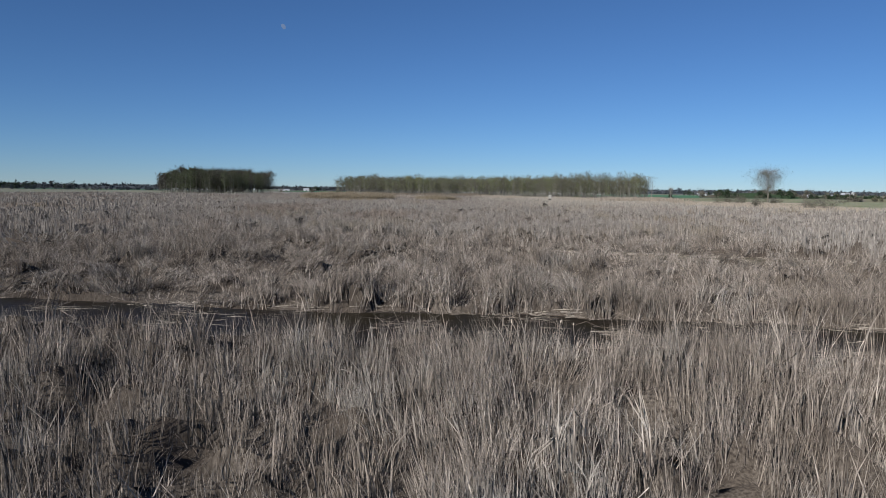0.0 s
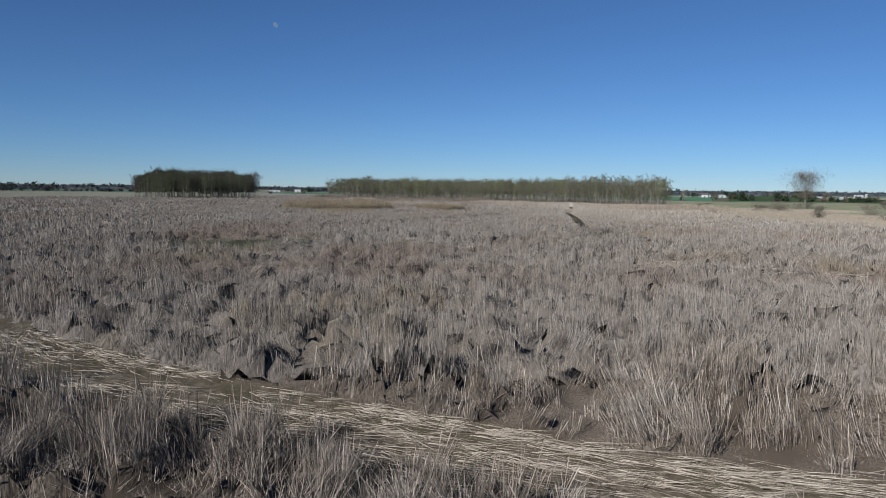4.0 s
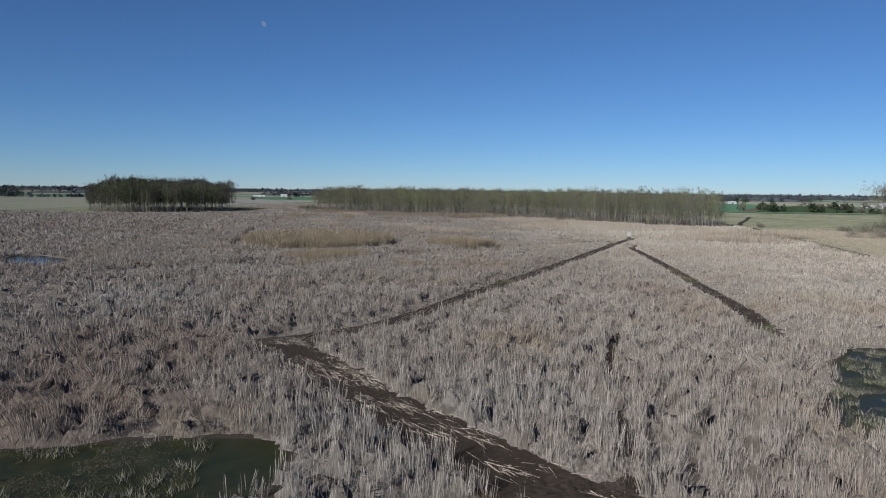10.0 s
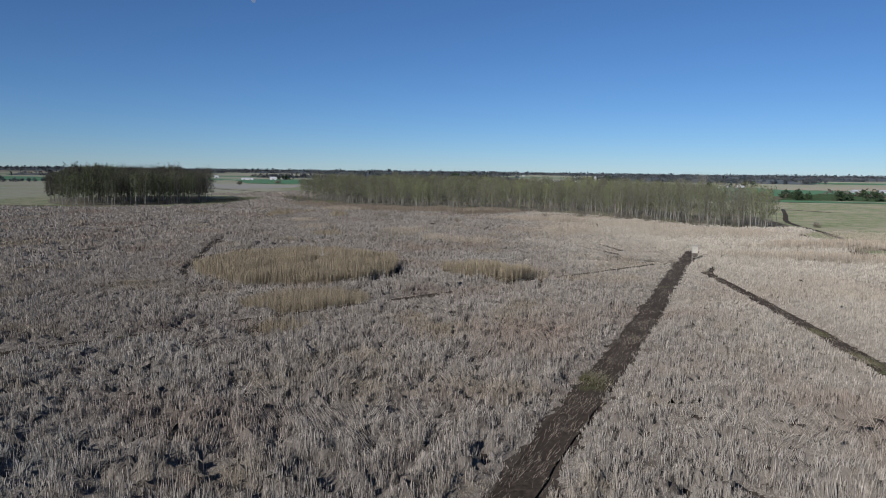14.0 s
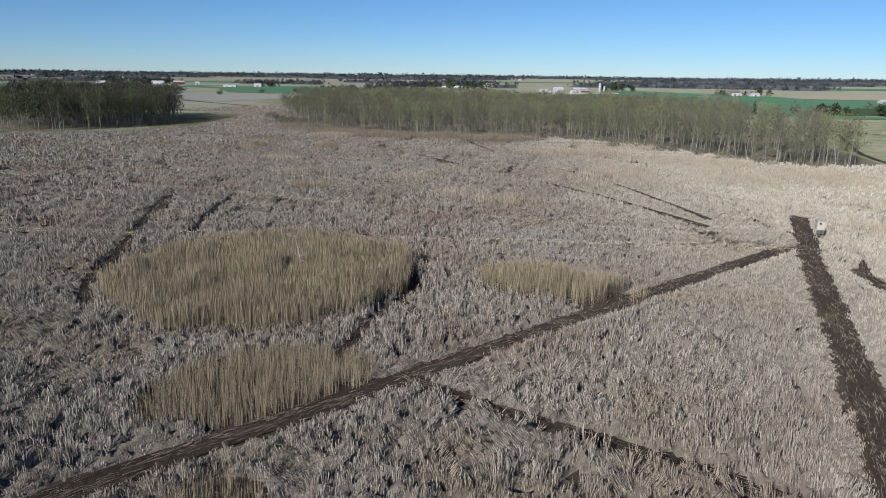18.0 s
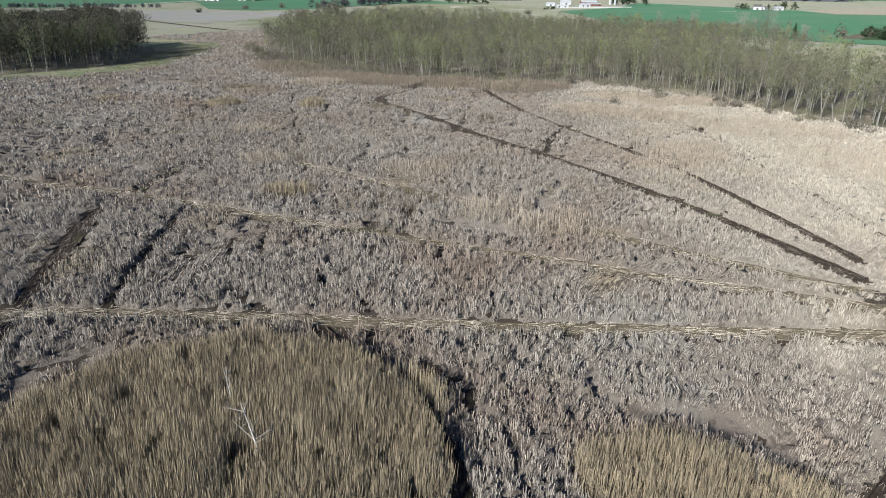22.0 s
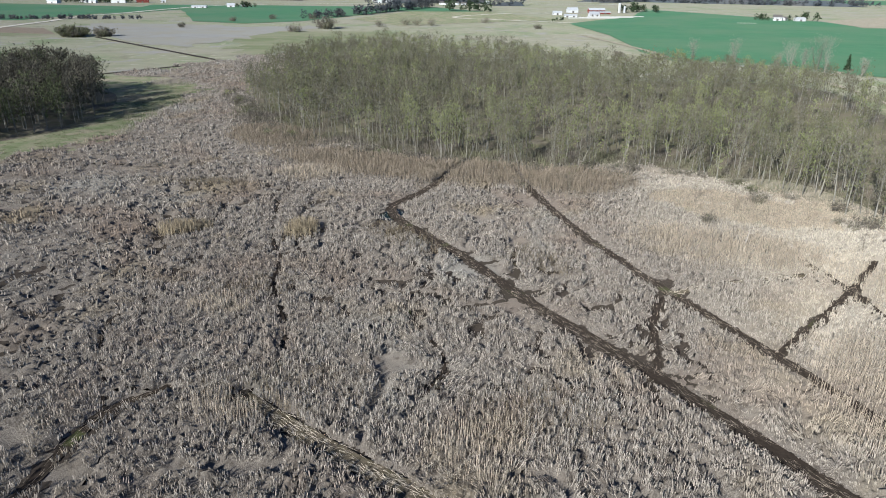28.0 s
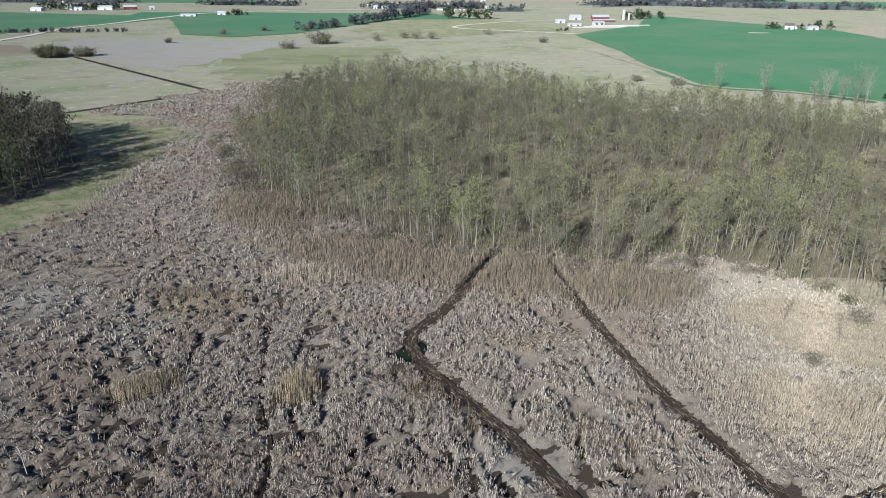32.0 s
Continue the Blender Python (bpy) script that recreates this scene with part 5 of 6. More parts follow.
BUSHES = [(117, 318, 4.6, 5), (123, 315, 5.2, 5.5), (128, 319, 4.2, 4.5), (104, 243, 3.4, 2.4), (134, 270, 3.6, 3.6), (114, 226, 3.4, 3.6), (119, 224, 3.9, 4), (134, 355, 2.6, 3.2), (140, 351, 4.2, 4.0), (148, 349, 4.6, 4.4), (156, 347, 3.2, 3.4), (115, 380, 2.2, 1.8), (145, 325, 2.2, 2.0), (188, 367, 3.5, 5.0), (200, 372, 3.6, 5.0), (173, 395, 4, 5)]
for n, (x, y, h, w) in enumerate(BUSHES):
    bush((x, y), h, w, 600 + n, M_SHRUB, "rounded leafless brown bush on rough pasture")
bush((-300, 806), 8, 14, 620, M_LEAF, "large rounded olive willow thicket in the meadow", 6000, 0.4, "thicket", "willow_thicket")
bush((-278, 812), 7, 9, 621, M_SHRUB, "grey bare willow thicket in the meadow", 3000, 0.32, "thicket", "willow_thicket")
bush((-128, 905), 10, 12, 622, M_SHRUB, "large grey-brown thicket in the meadow", 2000, 0.45, "thicket", "willow_thicket")
bush((-147, 866), 7, 6, 623, M_SHRUB, "rounded grey bush in the meadow", 900, 0.35)
for n, (x, y, h, w) in enumerate([(-230, 988, 6, 4), (-200, 1028, 6, 4), (-252, 905, 5, 3), (-160, 1030, 7, 5), (20, 1000, 6, 6), (-60, 960, 8, 5), (-48, 955, 9, 5), (-34, 952, 8, 4), (62, 925, 5, 4), (-116, 704, 6, 2.5), (-82, 935, 8, 4), (98, 690, 5, 4), (80, 705, 4, 3)]):
    bush((x, y), h, w, 640 + n, M_SHRUB, "grey leafless bush in the far meadow", 500, 0.3)
for n, (x, y, h, w) in enumerate([(-18, 437, 3.5, 3), (0, 430, 4, 3.5), (6, 434, 4.5, 4), (13, 436, 4, 4), (-12, 429, 3, 2.5), (22, 404, 3, 1.4), (-70, 464, 3.5, 3), (-50, 452, 3.5, 3.5), (26, 440, 3, 3), (38, 418, 3.5, 2)]):
    bush((x, y), h, w, 670 + n, M_SHRUB, "grey-brown willow shrub at the wood's edge", 500, 0.10)


r_edge = np.random.default_rng(77)
front = smooth_line([(-112, 560), (-92, 503), (-72, 472), (-46, 457), (-26, 448), (-6, 440), (16, 442), (40, 428), (54, 400), (72, 372)], 2.6)
models = [plant("willow_shrub", w, c, M_TWIG, M_SHRUB if n else M_LEAF, "grey-brown leafless willow shrub at the wood's edge" if n else "olive willow shrub in new leaf at the wood's edge", "shrub", "shrubs along the wood", "willow_shrub") for n, (w, c) in enumerate(SHRUBS)]
for x, y in front:
    if r_edge.random() < (0.7 if x < 16 else 0.55):
        made = copy_thing(models[r_edge.integers(0, 3)], pose(x + r_edge.normal(0, 2.2), y + r_edge.normal(0, 2.5), 0, 0, 0, r_edge.uniform(0, 360)))
        made.scale = (r_edge.uniform(0.7, 1.6),) * 3
for model in models:
    for child in list(model.children):
        bpy.data.objects.remove(child)
    bpy.data.objects.remove(model)


def mass(name, spans, mat, label, category, seed, coarse=1.0):
    """A row or belt of far trees: many leaf clumps along each span (x0, y0, x1, y1, height, depth)."""
    r = np.random.default_rng(seed)
    out = []
    for x0, y0, x1, y1, h, d in spans:
        length = math.hypot(x1 - x0, y1 - y0)
        crown = h * 0.55
        trees = max(2, int(length / crown * 1.5 * max(1, d / 14) / coarse**0.4))
        u = r.random(trees)
        cx, cy = x0 + (x1 - x0) * u + r.uniform(-d, d, trees) * 0.5, y0 + (y1 - y0) * u + r.uniform(-d, d, trees) * 0.5
        th = h * r.uniform(0.55, 1.08, trees) * (0.75 + 0.5 * vnoise(cx, cy, length / 9 + 10, seed))
        m = int(60 / coarse**1.6)
        k = np.repeat(np.arange(trees), m)
        v = r.normal(0, 1, (trees * m, 3))
        v /= np.linalg.norm(v, axis=1)[:, None]
        v *= r.random((trees * m, 1)) ** 0.4
        c = np.stack([cx[k] + v[:, 0] * th[k] * 0.36, cy[k] + v[:, 1] * th[k] * 0.36, th[k] * (0.52 + 0.46 * v[:, 2])], 1)
        q = r.normal(0, 1, (trees * m, 3, 3)) * (0.075 * th[k] * coarse**0.7 + 0.12)[:, None, None]
        tri = (c[:, None] + q).reshape(-1, 3)
        tri[:, 2] = np.maximum(tri[:, 2], 0)
        out.append((tri, np.arange(3 * trees * m).reshape(-1, 3)))
        if coarse > 1:
            n = max(4, int(length / (h * 0.8)))
            u = np.linspace(0, 1, n)
            lx, ly = x0 + (x1 - x0) * u, y0 + (y1 - y0) * u
            top = h * (0.35 + 0.45 * vnoise(lx, ly, 3 * h, seed + 1)) * np.clip(8 * u * (1 - u), 0.1, 1)
            low = np.stack([lx, ly - 0.3 * d, np.zeros(n)], 1)
            ridge, rear = np.stack([lx, ly, top], 1), np.stack([lx, ly + 0.3 * d, np.zeros(n)], 1)
            k = np.arange(n - 1)
            out.append((np.concatenate([low, ridge, rear]), np.concatenate([np.stack(q, 1) for q in ((k, k + 1, k + n + 1), (k, k + n + 1, k + n), (k + n, k + n + 1, k + 2 * n + 1), (k + n, k + 2 * n + 1, k + 2 * n))])))
    return put(name, mesh_tris(name, *gather(out), mat), None, label, category, kind="stuff")


mass("hedgerow", [(-172, 1034, -133, 1088, 9, 12), (-133, 1088, -35, 1330, 13, 14)], M_FAR_HAZED, "grey leafless hedgerow between two green fields", "hedge", 701)
mass("tree_row", [(224, 640, 300, 628, 7.5, 10), (300, 626, 360, 618, 5, 8), (360, 618, 520, 598, 3.5, 8)], M_CONIFER, "dark belt of mixed evergreens beside the field", "tree row", 702, 1.01)
mass("tree_row", [(215, 646, 310, 636, 9, 10), (300, 630, 420, 614, 6, 10), (240, 450, 330, 420, 4, 12), (330, 480, 470, 500, 4, 14)], M_SHRUB, "grey belt of bare trees beside the pasture", "tree row", 703, 1.01)
mass("hedgerow", [(-900, 870, -520, 900, 8, 10), (-520, 900, -470, 990, 6, 8), (-470, 990, -330, 1010, 5, 6)], M_FAR_HAZED, "long dark hedgerow across the far meadow", "hedge", 704)
mass("tree_row", [(-590, 1380, -500, 1400, 12, 30), (-300, 1275, -270, 1280, 9, 14), (-720, 1000, -600, 1010, 12, 20)], M_CONIFER, "dark trees round the white farm", "tree row", 705)
mass("tree_row", [(222, 1240, 262, 1250, 12, 30), (95, 1045, 106, 1050, 5, 6), (335, 1085, 352, 1090, 10, 16), (372, 1070, 392, 1075, 10, 16), (-20, 1236, 42, 1228, 15, 10)], M_CONIFER, "dark evergreens round the farmstead", "tree row", 706)
spans = []
for n in range(46):
    y = 1450 + 2900 * rng.random() ** 0.8
    x, l = rng.uniform(-0.75, 0.8) * y, rng.uniform(0.05, 0.2) * y
    spans.append((x - l / 2, y, x + l / 2, y + rng.uniform(-60, 60), rng.uniform(9, 15), rng.uniform(15, 60)))
spans += [(-3400, 4300, 3600, 4350, 20, 120), (-900, 3000, 300, 3100, 16, 60), (500, 2600, 2200, 2300, 16, 60), (-2600, 2600, -1200, 2900, 16, 60)]
# haze on the horizon trees comes from their bluish base colour
mass("distant_woods", spans, M_FAR_HAZED, "dark line of distant woods along the horizon, tinted blue-grey as haze", "woods", 707, 5.0)
mass("distant_trees", [(-130, 1480, 60, 1500, 12, 50), (60, 1400, 110, 1410, 10, 20), (-420, 1560, -260, 1550, 9, 40), (330, 1650, 700, 1500, 12, 60), (260, 1560, 420, 1700, 12, 40)], M_FAR_HAZED, "leafless trees round the distant village, tinted blue-grey as haze", "woods", 708, 1.6)

for n, (x, y, tall) in enumerate([(114, 674, 13), (131, 657, 15), (148, 643, 9), (152.5, 638, 15), (157, 634, 12), (162, 630, 18), (166, 629, 18), (181, 622, 9)]):
    shape = tree_parts(720 + n, tall, 0.18, tall * 0.24, 26, 420, 0.16, lean=0.04, forks=2 + n % 2, up=1.8, trunk_r=0.2)
    single("bare_tree", shape, (x, y), 1.0, 40 * n, M_BARK, M_PALETWIG, "bare pale poplar at the edge of the wheat field", group="bare poplars by the field")
for n, (x, y, tall) in enumerate([(-110.6, 498, 6.5), (-113, 396, 2.5), (-76, 472, 5), (-98, 515, 5)]):
    single("bare_tree", tree_parts(740 + n, tall, 0.15, tall * 0.3, 14, 30, 0.06, lean=0.05, trunk_r=0.09, up=1.2), (x, y), 1.0, 0, M_TWIG, M_SHRUB, "small bare willow standing in the reeds")
for n, (x, y, tall) in enumerate([(25, 419, 5), (30.5, 411, 6), (21.5, 402, 4), (48, 398, 8), (54, 404, 9), (44, 388, 6), (12, 428, 7), (60, 420, 9), (36, 428, 8), (-2, 424, 5)]):
    single("bare_tree", tree_parts(760 + n, tall, 0.2, tall * 0.25, 14, 60, 0.08, lean=0.08, trunk_r=0.08, up=1.2), (x, y), 1.0, 30 * n, M_TWIG, M_LEAF, "small thin tree in the pale clearing")

# ---- snags and stumps in the reeds ----
def snag(at, tall, seed, mat, limbs, label, lean=0.12, thick=0.09):
    r = np.random.default_rng(seed)
    knots = np.linspace(0, 1, 5)
    tilt = r.normal(0, lean, 2)
    spine = np.stack([tilt[0] * tall * knots**1.3, tilt[1] * tall * knots**1.3, tall * knots], 1)
    rad = thick * (1 - 0.75 * knots)
    ob = tagged(new("dead_tree"), label, "dead tree")
    put("trunk", mesh_tris("trunk", *gather([tube(spine[i], spine[i + 1], rad[i], rad[i + 1], 6) for i in range(4)]), mat), ob)
    if limbs:
        for k in range(limbs):
            pieces = []
            u = r.uniform(0.35, 0.95)
            s = np.array([np.interp(u, knots, spine[:, i]) for i in range(3)])
            a, l = r.random() * 6.28, tall * r.uniform(0.12, 0.3)
            e = s + np.array([math.cos(a) * l, math.sin(a) * l, l * r.uniform(0.1, 0.9)])
            pieces.append(tube(s, e, thick * 0.35, 0.012, 4))
            for j in range(2):
                f = e + r.normal(0, 0.4, 3) * l * 0.6
                pieces.append(tube(s + (e - s) * 0.6, f, thick * 0.15, 0.008, 3))
            put("limb", mesh_tris("limb", *gather(pieces), mat), ob)
    ob.matrix_basis = pose(at[0], at[1], 0)
    return ob


def brush_heap(at, size, seed):
    """A heap of dead branches: each thick limb a part, the twigs one more."""
    r = np.random.default_rng(seed)
    root = tagged(new("brush_heap"), "dark heap of dead branches beside the straw track", "brush heap")
    for k in range(5):
        a, lift = r.random() * 6.28, r.uniform(0.15, 0.9) * size
        p = np.array([r.normal(0, 0.3), r.normal(0, 0.3), 0.1]) * size
        put("branch", mesh_tris("branch", *tube(p, p + np.array([math.cos(a) * size, math.sin(a) * size, lift]), 0.07, 0.02, 6), M_DARKWOOD), root)
    pieces = []
    for k in range(60):
        p = np.array([r.normal(0, 0.5) * size, r.normal(0, 0.4) * size, r.uniform(0.05, 0.6) * size])
        pieces.append(tube(p, p + r.normal(0, 0.35, 3) * size + np.array([0, 0, 0.15]), 0.018, 0.006, 3))
    put("twigs", mesh_tris("twigs", *gather(pieces), M_DARKWOOD), root)
    root.matrix_basis = pose(at[0], at[1], 0.1)


for n, (x, y, size) in enumerate(((20, 278.9, 1.7), (22.5, 278.2, 1.2), (26.9, 277.9, 1.1), (30.8, 275.6, 1.2), (12.5, 279.6, 0.9), (44.5, 276.5, 1.2))):
    brush_heap((x, y), size, 860 + n)
snag((-36.4, 257.3), 6.2, 801, M_SNAG, 9, "bleached leaning dead tree in the golden reeds", 0.2, 0.11)
snag((-39.6, 262.5), 5.4, 802, M_SNAG, 5, "bleached dead snag in the golden reeds", 0.1, 0.09)
snag((-41.3, 263.2), 4.6, 806, M_DARKWOOD, 3, "dark dead snag in the golden reeds", 0.08, 0.07)
SNAGS = [(-87, 380, 5.5), (-82.5, 375, 2.8), (-94, 355.5, 2.0), (-14.4, 326, 2.6), (4.9, 272, 2.6), (-33, 306, 2.6), (41, 300, 3), (32, 275, 2.6), (42, 279.5, 2.8), (34.7, 294, 2.8), (47, 344, 2.6),
         (-10.4, 411.5, 3.2), (33, 357, 2.8), (62, 288, 3.4), (75, 284, 3.2), (69, 292, 3), (-26, 300, 2.4), (52, 290, 3)]
for n, (x, y, h) in enumerate(SNAGS):
    snag((x, y), h, 810 + n, M_DARKWOOD if n % 3 else M_SNAG, 2 if n % 2 else 4, "thin dead snag standing in the reeds" if n % 3 else "bleached dead post standing in the reeds", 0.07, 0.075)
snag((23.6, 390.2), 4.2, 840, M_SNAG, 2, "pale broken snag in the pale reeds", 0.1, 0.12)
snag((33.3, 358), 2.2, 841, M_DARKWOOD, 6, "dark uprooted stump beside the track", 0.3, 0.2)
snag((-12, 424), 2.6, 842, M_SNAG, 3, "bleached fallen birch at the wood's edge", 0.5, 0.12)

# ---- hunting blind ----
def hunting_blind(at, turn):
    root = tagged(new("hunting_blind"), "cream-painted wooden hunting blind on stilts above the reeds", "hunting blind")
    w, d, low, high = 1.5, 1.5, 2.3, 4.1
    for x in (-0.62, 0.62):
        for y in (-0.62, 0.62):
            part("leg", box_bm(x, y, low / 2 - 0.1, 0.11, 0.11, low + 0.2, bevel=0.01), M_WOOD, root)
    for y in (-0.62, 0.62):
        part("brace", box_bm(0, y, 1.1, 1.3, 0.05, 0.1), M_WOOD, root)
    for x in (-0.62, 0.62):
        part("brace", box_bm(x, 0, 1.3, 0.05, 1.3, 0.1), M_WOOD, root)
    part("floor", box_bm(0, 0, low, w + 0.1, d + 0.1, 0.08), M_WOOD, root)
    part("skirt", box_bm(0, -d / 2 - 0.03, low - 0.45, w, 0.03, 0.8), M_DARKWOOD, root, "dark plywood skirt")
    h = high - low - 0.04
    z0 = low + 0.04
    for name_, cx, cy, sx, sy in (("side_wall", -w / 2, 0, 0.05, d), ("side_wall", w / 2, 0, 0.05, d), ("back_wall", 0, d / 2, w - 0.1, 0.05)):
        wall = part(name_, box_bm(cx, cy, z0 + 0.5, sx, sy, 1.0), M_PAINT, root)
        part("upper_panel", box_bm(cx, cy, high - 0.2, sx, sy, 0.4), M_PAINT, wall)
        for s in (-1, 1):
            part("side_panel", box_bm(cx + (s * (sx / 2 - 0.25) if sx > 1 else 0), cy + (s * (sy / 2 - 0.25) if sy > 1 else 0), z0 + 1.18, 0.5 if sx > 1 else sx, 0.5 if sy > 1 else sy, 0.36), M_PAINT, wall)
    front = part("front_wall", box_bm(0, -d / 2, z0 + 0.5, w - 0.1, 0.05, 1.0), M_PAINT, root)
    part("upper_panel", box_bm(0, -d / 2, high - 0.2, w - 0.1, 0.05, 0.4), M_PAINT, front)
    part("side_panel", box_bm(-0.52, -d / 2, z0 + 1.18, 0.36, 0.05, 0.36), M_PAINT, front)
    part("side_panel", box_bm(0.38, -d / 2, z0 + 1.18, 0.64, 0.05, 0.36), M_PAINT, front)
    roof = box_bm(0, 0, high + 0.06, w + 0.35, d + 0.35, 0.07, bevel=0.01)
    bmesh.ops.rotate(roof, verts=roof.verts[:], cent=(0, 0, high + 0.06), matrix=Matrix.Rotation(radians(4), 3, "X"))
    part("roof", roof, M_PAINT, root, "pale flat sloping roof")
    for x in (-0.25, 0.25):
        part("ladder_rail", box_bm(x + 0.5, 1.15, 1.15, 0.05, 0.05, 2.4), M_WOOD, root)
    for k in range(6):
        part("ladder_rung", box_bm(0.5, 1.15, 0.4 + 0.34 * k, 0.5, 0.04, 0.04), M_WOOD, root)
    root.matrix_basis = pose(at[0], at[1], 0, 0, 0, turn) @ Matrix.Diagonal((0.74, 0.74, 0.78, 1))


hunting_blind((37.2, 281.5), -12)


# ---- farm buildings ----
def gable(bm, w, d, h, rise, over):
    """A pitched roof with thickness, its ridge along x."""
    pts = []
    for x in (-w / 2 - over, w / 2 + over):
        for t in (0.0, 0.25):
            pts.append([bm.verts.new((x, y, zz + t)) for y, zz in ((-d / 2 - over, h - over * rise / (d / 2)), (0, h + rise), (d / 2 + over, h - over * rise / (d / 2)))])
    a0, a1, b0, b1 = pts
    for p, q in ((a0, b0), (b1, a1)):
        bm.faces.new((p[0], p[1], q[1], q[0]))
        bm.faces.new((p[1], p[2], q[2], q[1]))
    for p, q in ((a0, a1), (b1, b0)):
        bm.faces.new((p[0], q[0], q[1], p[1]))
        bm.faces.new((p[1], q[1], q[2], p[2]))
    bm.faces.new((a0[0], b0[0], b1[0], a1[0]))
    bm.faces.new((a0[2], a1[2], b1[2], b0[2]))
    bmesh.ops.recalc_face_normals(bm, faces=bm.faces[:])
    return bm


def walls(w, d, h, rise):
    bm = bmesh.new()
    rows = []
    for x in (-w / 2, w / 2):
        rows.append([bm.verts.new((x, y, z)) for y, z in ((-d / 2, -0.2), (d / 2, -0.2), (d / 2, h), (0, h + rise), (-d / 2, h))])
    bm.faces.new(rows[0])
    bm.faces.new(rows[1][::-1])
    for k in range(5):
        bm.faces.new((rows[0][k], rows[1][k], rows[1][(k + 1) % 5], rows[0][(k + 1) % 5]))
    bmesh.ops.recalc_face_normals(bm, faces=bm.faces[:])
    return bm


def farm_building(name, at, turn, w, d, h, rise, wall_mat, roof_mat, label, category, doors=1, windows=3):
    root = tagged(new(name), label, category)
    part("wall", walls(w, d, h, rise), wall_mat, root)
    part("roof", gable(bmesh.new(), w, d, h, rise, 0.5), roof_mat, root)
    for k in range(doors):
        x = -w / 2 + w * (k + 0.5) / max(doors, 1)
        part("door", box_bm(x, -d / 2 - 0.04, min(h * 0.4, 1.6), min(w / doors * 0.4, 3.4), 0.1, min(h * 0.8, 3.2)), M_DARKROOF, root)
    for k in range(windows):
        x = -w / 2 + w * (k + 0.12 + 0.06 * (k % 2)) / windows
        pane = part("window", box_bm(x, -d / 2 - 0.03, h * 0.62, 0.9, 0.08, 1.1), M_GLASS, root)
        part("window_frame", box_bm(x, -d / 2 - 0.02, h * 0.62 - 0.62, 1.1, 0.12, 0.1), M_WHITE, pane)
    part("gable_vent", box_bm(w / 2 + 0.03, 0, h + rise * 0.4, 0.08, 0.9, 0.9), M_DARKROOF, root)
    root.matrix_basis = pose(at[0], at[1], 0, 0, 0, turn) @ Matrix.Diagonal((0.68, 0.68, 0.68, 1))
    return root


def silo(at, r, h, mat, label, dome=True):
    root = tagged(new("silo"), label, "silo")
    bm = bmesh.new()
    bmesh.ops.create_cone(bm, cap_ends=True, segments=18, radius1=r, radius2=r, depth=h, matrix=Matrix.Translation((0, 0, h / 2 - 0.1)))
    part("shaft", bm, mat, root)
    for k in range(4):
        ring = bmesh.new()
        bmesh.ops.create_cone(ring, cap_ends=False, segments=18, radius1=r + 0.05, radius2=r + 0.05, depth=0.25, matrix=Matrix.Translation((0, 0, h * (k + 0.5) / 4)))
        part("hoop", ring, M_ROOF, root)
    bm = bmesh.new()
    bmesh.ops.create_uvsphere(bm, u_segments=18, v_segments=8, radius=r, matrix=Matrix.Translation((0, 0, h - 0.1)) @ Matrix.Diagonal((1, 1, 0.6 if dome else 0.35, 1)))
    part("dome", bm, M_ROOF, root)
    root.matrix_basis = pose(at[0], at[1], 0) @ Matrix.Diagonal((0.68, 0.68, 0.68, 1))


WHITE_SHED = "long white metal farm shed with a pale roof"
farm_building("shed", (-346, 1250), 4, 28, 9, 3, 1.8, M_WHITE, M_ROOF, WHITE_SHED, "shed", 2, 5)
farm_building("barn", (-312, 1280), 10, 15, 10, 4.5, 3, M_WHITE, M_ROOF, "white gabled barn beside dark evergreens", "barn", 1, 3)
farm_building("shed", (-294, 1282), 10, 12, 8, 3.5, 2, M_WHITE, M_ROOF, "small white lean farm shed", "shed", 1, 2)
for n, (x, y, w, d, h) in enumerate([(-590, 1350, 26, 12, 5), (-562, 1385, 16, 12, 9), (-543, 1372, 16, 10, 4), (-510, 1385, 30, 14, 6), (-480, 1400, 26, 14, 6), (-452, 1410, 10, 8, 4)]):
    farm_building("barn" if h > 5 else "shed", (x, y), 8 * n - 15, w, d, h, 3, M_RED if n == 4 else M_WHITE, M_ROOF, "white farm building in a distant farmyard" if n != 4 else "dark red barn in a distant farmyard", "barn", 1, 2)
silo((-573, 1392), 3, 16, M_CONCRETE, "pale concrete farm silo beside the barn")
farm_building("barn", (150, 1225), 6, 20, 13, 5, 4, M_WHITE, M_ROOF, "large white round-topped barn of the dairy farm", "barn", 1, 2)
farm_building("barn", (184, 1235), 6, 32, 12, 4.5, 3.5, M_RED, M_ROOF, "long red dairy barn with a pale roof", "barn", 2, 6)
farm_building("shed", (178, 1190), 6, 40, 8, 3, 1.5, M_RED, M_ROOF, "low red cattle shed", "shed", 2, 6)
farm_building("shed", (128, 1120), -4, 22, 9, 3, 1.6, M_WHITE, M_ROOF, WHITE_SHED, "shed", 2, 4)
farm_building("shed", (160, 1140), 10, 18, 10, 4, 2, M_WHITE, M_ROOF, "white cattle shed with open front", "shed", 2, 2)
farm_building("shed", (120, 1165), 0, 16, 10, 4, 2.5, M_WHITE, M_ROOF, "white gabled machine shed", "shed", 1, 2)
silo((212, 1225), 2.6, 17, M_CONCRETE, "tall pale concrete silo at the dairy farm")
silo((218, 1222), 2, 12, M_ROOF, "grey metal silo at the dairy farm")
for n, (x, y, w) in enumerate([(150, 1096, 60), (168, 1110, 66), (182, 1124, 70)]):
    part("bunk_wall", box_bm(0, 0, 0.4, w, 0.5, 1.2, bevel=0.05), M_CONCRETE).matrix_basis = pose(x, y, 0, 0, 0, 8)
